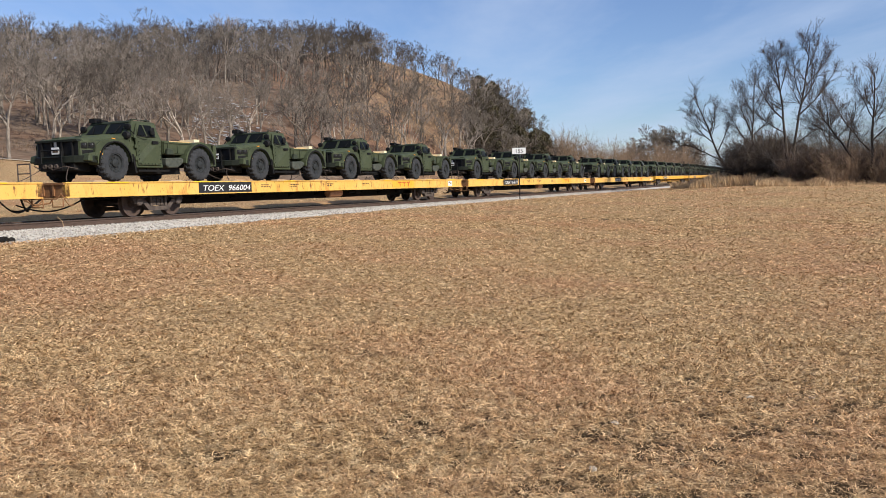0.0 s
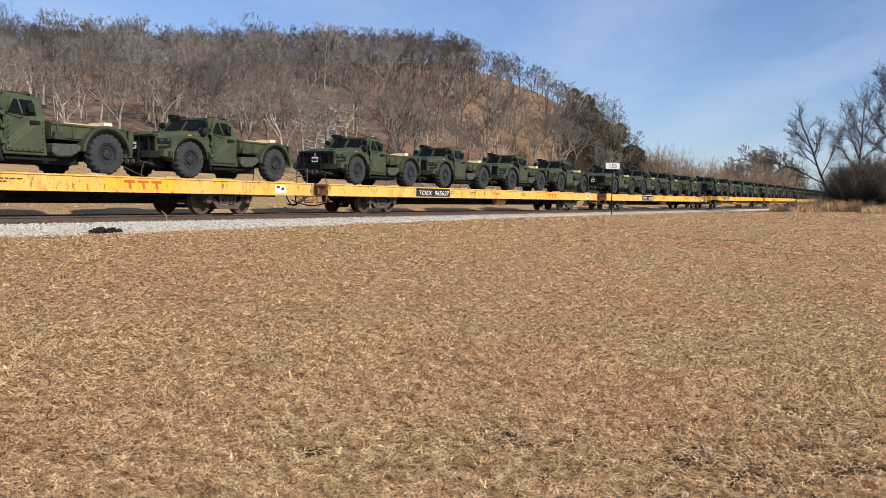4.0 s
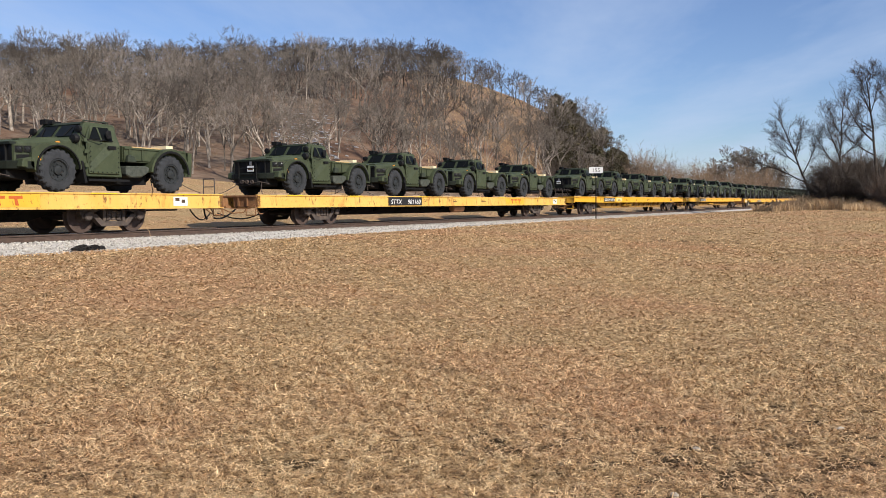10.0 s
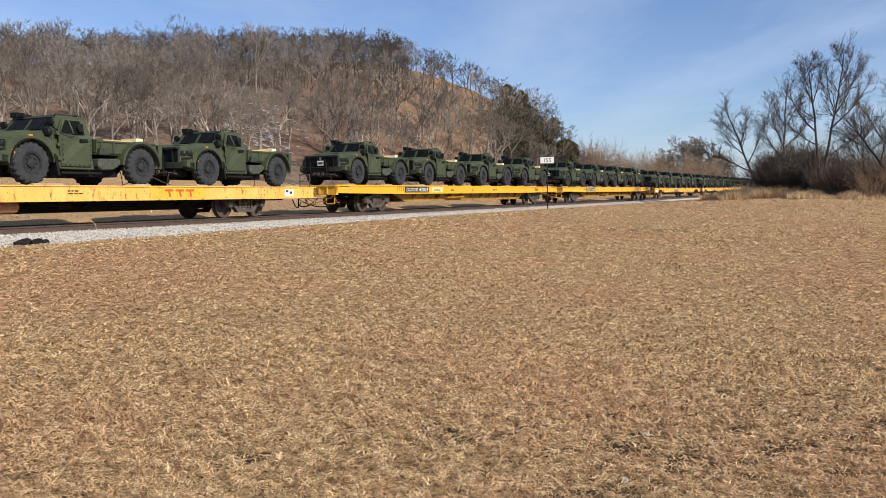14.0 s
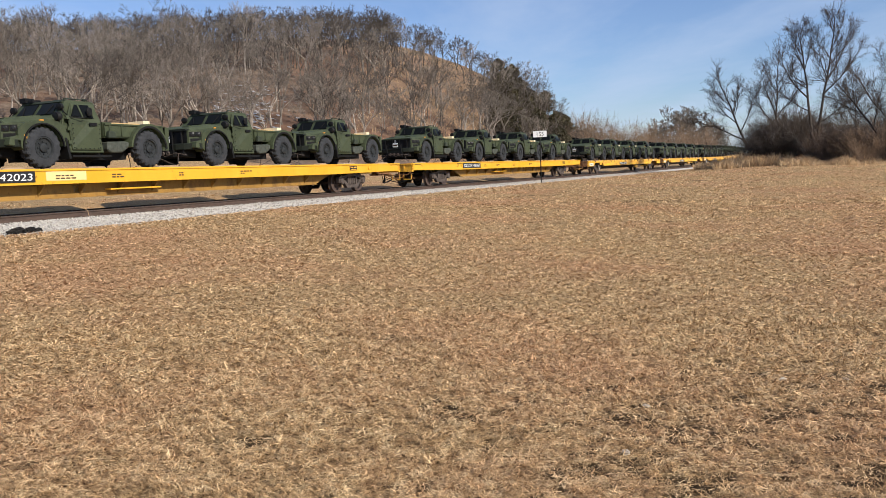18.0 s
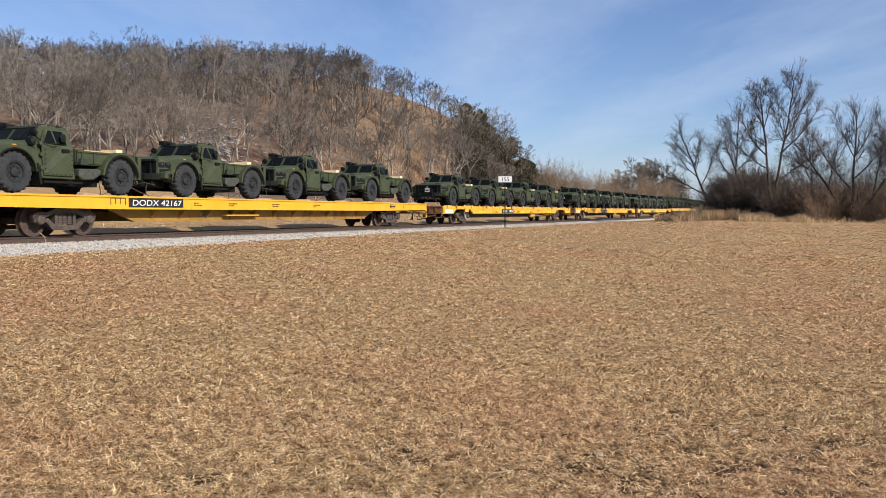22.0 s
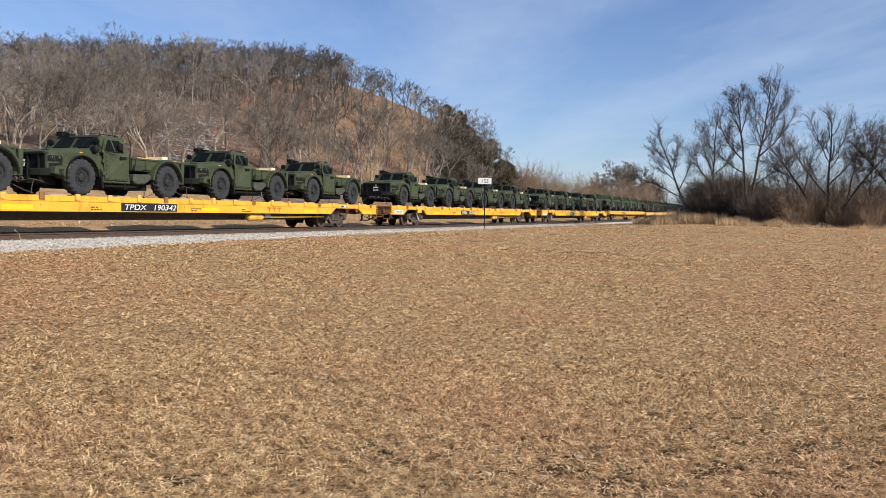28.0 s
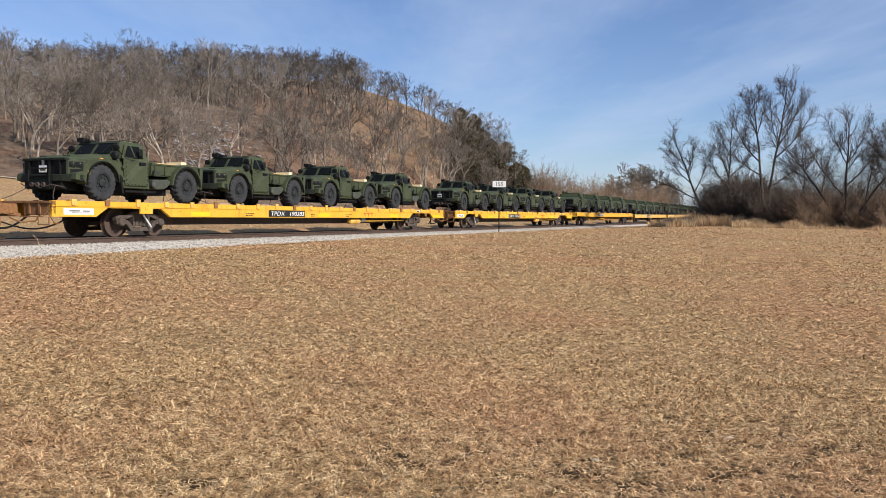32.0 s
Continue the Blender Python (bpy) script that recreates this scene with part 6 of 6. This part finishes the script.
def field_trees():
    """The tall bare trees and thicket at the field's far edge."""
    tall = [(-1, 0, -4, 2, 10.4, -5, 0.20), (-1, 0, 3, -2, 10.6, 5, 0.20), (0, 0.4, -62, 10, 3.0, 28, 0.07), (0, 0.5, -45, -15, 4.0, 34, 0.09), (0, 0.7, -25, 15, 2.6, 22, 0.06), (0, 0.7, 16, -15, 2.6, -8, 0.06),
            (1, 0.3, 58, 10, 3.2, -15, 0.07), (1, 0.5, 50, -15, 3.9, -26, 0.09), (1, 0.6, 38, 15, 3.4, -28, 0.08), (1, 0.6, -20, 0, 3.3, 18, 0.07), (1, 0.8, 28, -10, 2.2, -15, 0.05),
            (0, 0.8, -32, 0, 2.2, 20, 0.05), (0, 0.9, 14, 8, 1.5, -6, 0.04), (1, 0.9, -16, -8, 1.5, 6, 0.04), (1, 0.7, 44, 0, 2.9, -24, 0.06)]
    leaning = [(-1, 0, -22, 0, 7.9, 2, 0.19), (0, 0.3, -58, 10, 4.3, -14, 0.09), (0, 0.1, -66, -10, 3.4, -18, 0.07), (0, 0.5, -52, -10, 3.0, 25, 0.07), (0, 0.7, -46, 10, 2.3, 20, 0.05), (0, 0.4, 26, 0, 3.2, -18, 0.08),
               (0, 0.6, 12, 10, 2.6, -10, 0.06), (0, 0.1, 34, -5, 4.6, -24, 0.09)]
    crooked = [(-1, 0, 4, 0, 8.4, -3, 0.16), (0, 0.4, -45, 10, 3.4, 30, 0.08), (0, 0.5, -28, -10, 3.8, 22, 0.08), (0, 0.5, 52, 0, 3.0, -18, 0.07), (0, 0.7, 32, 10, 2.3, -14, 0.05), (0, 0.7, -30, 0, 2.0, 10, 0.05)]
    broad = [(-1, 0, 0, 0, 7.6, 0, 0.19), (-1, 0, -30, 8, 7.2, -12, 0.16), (-1, 0, 34, -8, 7.4, 2, 0.16), (0, 0.3, -42, -10, 4.4, 18, 0.08), (0, 0.4, 46, 10, 4.4, -18, 0.08), (0, 0.6, -30, 0, 3.0, 10, 0.06), (0, 0.6, 32, -10, 3.0, -12, 0.06),
             (1, 0.4, 6, 0, 3.4, 8, 0.07), (1, 0.6, -66, 10, 2.4, 20, 0.06), (1, 0.7, -8, 0, 2.4, 0, 0.05), (2, 0.3, 8, 10, 4.4, 4, 0.08), (2, 0.5, 62, 0, 3.0, -22, 0.07), (2, 0.6, 14, -10, 3.0, 6, 0.06)]
    spec = [(20.9, 76, tall, 301, 1.10), (17.4, 84, leaning, 302, 1.14), (18.3, 82, crooked, 303, 1.12), (25.3, 72, broad, 304, 1.13), (30.2, 70, broad, 305, 1.12), (22.9, 80, crooked, 306, 0.84), (27.6, 80, crooked, 307, 0.9), (33.5, 74, leaning, 308, 1.0)]
    for az, r, limbs, seed, k in spec:
        t = tree_from(limbed(seed, limbs), "bare_tree", "tall leafless dark tree at the edge of the field", 0, 0.0046, (M_DARKBARK, M_DARKTWIG))
        x, y = polar(az, r)
        t.matrix_basis = Matrix.Translation((x, y, z_at(x, y))) @ Matrix.Rotation(-radians(az), 4, "Z") @ Matrix.Scale(k, 4)
        tagged(t, group="trees at the field edge")
    rnd = random.Random(5)
    pl = [(*polar(19.3 + 1.75 * k, rnd.uniform(78, 84)), rnd.uniform(0.85, 1.0) * math.sqrt(1.08 - k * k)) for k in [rnd.uniform(-1, 1) for _ in range(40)]]
    thicket("dark_thicket", "dark dense bare shrub under the trees", pl, 5.0, 105, M_DARKTWIG, 61, 0.017, 0.6, 5)
    pl = [(*polar(rnd.uniform(21, 33), rnd.uniform(69, 80)), rnd.uniform(0.5, 1.1)) for _ in range(60)]
    thicket("brush", "tangled brown brush along the field edge", pl, 3.4, 60, M_BRUSH, 62, 0.010, 0.6, 5)
    pl = [(*polar(rnd.uniform(18, 33), rnd.uniform(76, 95)), rnd.uniform(0.5, 1.1)) for _ in range(56)]
    thicket("brush", "tangled brown brush behind the field edge", pl, 4.8, 50, M_TWIG, 63, 0.012, 0.6, 4)
    pl = [(*polar(rnd.uniform(21.3, 34), rnd.uniform(72, 79)), rnd.uniform(0.6, 1.1)) for _ in range(75)]
    thicket("brush", "dense brown bare brush under the trees", pl, 3.7, 60, M_BRUSH_DARK, 67, 0.012, 0.65, 5)
    pl = [(*polar(rnd.uniform(20.8, 32), rnd.uniform(78, 84)), rnd.uniform(0.6, 1.1)) for _ in range(48)]
    thicket("saplings", "thin bare saplings crowding between the trees", pl, 6.6, 26, M_DARKTWIG, 68, 0.008, 0.45, 5)
    tall_grass("tall_grass", "tall tan grass along the field edge", [(14.8, 19.5, 73, 84, 5, 1.15), (13.6, 15.6, 84, 98, 1, 0.7), (18.8, 23, 68, 74, 2, 0.8), (22, 34, 66, 71, 1.3, 0.5), (15.6, 19, 92, 120, 2, 1.4)], 71, 0.85, 34000, None, 0.011)
    # bare trees far down the line
    for az, r, h, seed in ((12.9, 235, 13.5, 311), (13.6, 240, 12, 312), (12.2, 245, 11, 313), (14.4, 225, 9, 314), (11.4, 250, 9, 315)):
        rows = forked(seed, h * 0.2, 0.2, depth=6, angle=0.5, up=0.03, wiggle=0.14, keep=0.82, stems=3, flare=0.4)
        t = tree_from(rows, "bare_tree", "distant leafless tree beside the railway", 2, 0.032)
        x, y = polar(az, r)
        t.matrix_basis = Matrix.Translation((x, y, z_at(x, y))) @ Matrix.Scale(h / rows[:, 5].max(), 4)
        tagged(t, group="trees down the line")
    pl = [(*polar(rnd.uniform(6.3, 15.3), rnd.uniform(195, 250)), rnd.uniform(0.6, 1.15)) for _ in range(90)]
    thicket("far_brush", "pale brown brush beside the railway in the distance", pl, 9.0, 22, M_BRUSH, 64, 0.03, 0.55, 4)


def hill_brush():
    rnd = random.Random(12)
    pl = []
    for _ in range(240):
        az, r = hill_place(rnd, -0.05, 0.5, -50, 7)
        pl.append((*polar(az, r), rnd.uniform(0.4, 1.0)))
    for _ in range(330):
        az, r = hill_place(rnd, 0.86, 1.04, -50, -7)
        pl.append((*polar(az, r), rnd.uniform(1.0, 1.9)))
    thicket("undergrowth", "brown undergrowth between the trees of the slope", pl, 2.2, 9, M_BRUSH, 65, 0.014, 0.6, 2)
    pl = []
    for _ in range(230):
        az = rnd.uniform(0.4, 7.2)
        r0, r1 = np.interp(az, FOOT_AZ, FOOT_R), np.interp(az, RIDGE_RA, RIDGE_R)
        pl.append((*polar(az, r0 + (r1 - r0) * rnd.uniform(-0.1, 0.9)), rnd.uniform(0.6, 1.1)))
    thicket("scrub", "dark scrub covering the end of the hill", pl, 5.4, 24, M_DARKTWIG, 66, 0.020, 0.6, 3)
    tall_grass("prairie_grass", "tawny grass on the open hillside", [(-9, 4, 120, 215, 5, 1.0)], 72, 0.6, 14000, M_TALLGRASS, 0.011)


# ---- small things of the ground ----
def lump(name, label, x, y, size, mat, seed, up=0.0, flat=0.5, category="stone"):
    rnd = random.Random(seed)
    bm = bmesh.new()
    bmesh.ops.create_icosphere(bm, subdivisions=2, radius=1.0)
    for v in bm.verts:
        k = 1 + rnd.uniform(-0.22, 0.22)
        v.co = Vector((v.co.x * size * k, v.co.y * size * 0.7 * k, v.co.z * size * flat * k))
    ob = part(name, bm, mat)
    tagged(ob, label, category)
    ob.matrix_basis = Matrix.Translation((x, y, z_at(x, y) + up)) @ Matrix.Rotation(rnd.uniform(0, 6), 4, "Z")
    return ob


def ground_things():
    for az, el, sz in ((18.9, -13.62, 0.045), (10.39, -15.66, 0.04), (22.5, -13.4, 0.035), (9.0, -18.6, 0.04)):
        x, y = polar(az, 1.57 / math.tan(radians(-el)))
        lump("field_stone", "small pale stone lying in the dry grass", x, y, sz * 0.85, M_ROAD, int(az * 10), 0.02, 0.3)
    # charred debris on the shoulder
    deb = tagged(empty("charred_debris"), "charred black lumps lying on the ballast edge", "debris")
    rnd = random.Random(3)
    for k, (ds, dl, sz) in enumerate(((0, 0, 0.11), (0.16, 0.05, 0.12), (0.32, 0.0, 0.10), (-0.16, 0.04, 0.08), (0.46, 0.03, 0.08), (0.66, 0.0, 0.11), (0.80, 0.03, 0.10), (0.90, 0.06, 0.06))):
        q = on_track(13.6 + 0.72 * ds, 2.95 + dl, -0.31)
        bm = bmesh.new()
        bmesh.ops.create_icosphere(bm, subdivisions=2, radius=1.0)
        for v in bm.verts:
            j = 1 + rnd.uniform(-0.6, 0.7)
            v.co = Vector((v.co.x * sz * j, v.co.y * sz * j, v.co.z * sz * 0.62 * j)) + q
        part("lump", bm, M_CINDER, deb)
    # thin weed stalk beside the rail
    bm = hose([on_track(17.15, 1.5, -0.2), on_track(17.09, 1.5, 0.02), on_track(16.93, 1.5, 0.14)], 0.008)
    tagged(part("weed_stalk", bm, M_TALLGRASS), "single dry weed stalk beside the rail", "weed")
    # mile sign
    post = tagged(empty("mile_sign"), "white mile marker board on a thin dark steel post", "sign")
    g = on_track(51.0, 3.0)
    zg = z_at(g.x, g.y)
    part("post", rod((g.x, g.y, zg - 0.2), (g.x, g.y, EYE + 2.30), 0.035, None, 8), M_BLACK, post, "dark steel post")
    d = Vector((-g.x, -g.y, 0)).normalized()
    ob = part("board", box(-0.42, 0.42, -0.012, 0.012, -0.19, 0.19), M_PAPER, post, "white board", bevel=0.006)
    m = Matrix.Translation(Vector((g.x, g.y, EYE + 2.18)) + d * 0.05) @ Matrix.Rotation(math.atan2(d.y, d.x) + math.pi / 2, 4, "Z")
    ob.matrix_basis = m
    cu = bpy.data.curves.new("words", "FONT")
    cu.body, cu.size, cu.extrude, cu.align_x = "155", 0.34, 0.003, "CENTER"
    tmp = bpy.data.objects.new("words", cu)
    scene.collection.objects.link(tmp)
    bpy.context.view_layer.update()
    me = bpy.data.meshes.new_from_object(tmp.evaluated_get(bpy.context.evaluated_depsgraph_get()))
    bpy.data.objects.remove(tmp)
    for v in me.vertices:
        v.co = Vector((v.co.x, -0.015 - v.co.z, v.co.y - 0.12))
    me.materials.clear()
    me.materials.append(M_PATCH)
    nb = new("number", me)
    nb.parent = ob
    tagged(nb, "155")
    # pale lane along the foot of the hill
    verts, faces = [], []
    azs = np.arange(-62, -23, 1.0)
    for az in azs:
        for r in (87, 89.5):
            x, y = polar(az, r)
            verts.append((x, y, z_at(x, y) + 0.10))
    for i in range(len(azs) - 1):
        faces.append((2 * i, 2 * i + 2, 2 * i + 3, 2 * i + 1))
    me = bpy.data.meshes.new("lane")
    me.from_pydata(verts, [], faces)
    me.materials.append(M_ROAD)
    tagged(new("road", me), "pale gravel lane along the foot of the hill", "road", kind="structure")


def snow_patches():
    rnd = random.Random(17)
    bm = bmesh.new()
    for _ in range(260):
        az, f = rnd.gauss(-15.4, 1.1), abs(rnd.gauss(0.26, 0.08))
        r0, r1 = np.interp(az, FOOT_AZ, FOOT_R), np.interp(az, RIDGE_RA, RIDGE_R)
        r = r0 + (r1 - r0) * f
        x, y = polar(az, r)
        n = 7
        sx = rnd.uniform(0.1, 0.5)
        vs = []
        for k in range(n):
            a = 2 * math.pi * k / n
            px, py = x + math.cos(a) * sx * rnd.uniform(0.6, 1.2), y + math.sin(a) * sx * rnd.uniform(0.5, 1.2)
            vs.append(bm.verts.new((px, py, z_at(px, py) + 0.12)))
        bm.faces.new(vs)
    tagged(part("snow_patches", bm, M_SNOW), "thin remnants of snow on the wooded slope", "snow", kind="stuff")


hill_woods()
hill_brush()
cedars()
field_trees()
turf()
ground_things()
snow_patches()


# ---- motion of the train ----
TIMES = [0, 2, 4, 6, 8, 10, 12, 14, 16, 18, 20, 22, 24, 26, 28, 30, 32]


def motions():
    for n, car in CARS.items():
        walk(car, [(t, car_pose(n, t)) for t in TIMES])
    for (n, k), (truck, x) in LOADS.items():
        walk(truck, [(t, car_pose(n, t, x, DECK + 0.012 + (LIFT if KINDS[n] == "b" else 0))) for t in TIMES])
    # wheels of the cars that pass close by roll along the rails
    spin = [k / 10 for k in range(321)]
    for n in range(0, 7):
        for ws in WHEELSETS[n]:
            x = ws.location.x
            walk(ws, [(t, Matrix.Translation((x, 0, WHEEL_R)) @ Matrix.Rotation(travelled(t) / WHEEL_R, 4, "Y")) for t in spin])


motions()
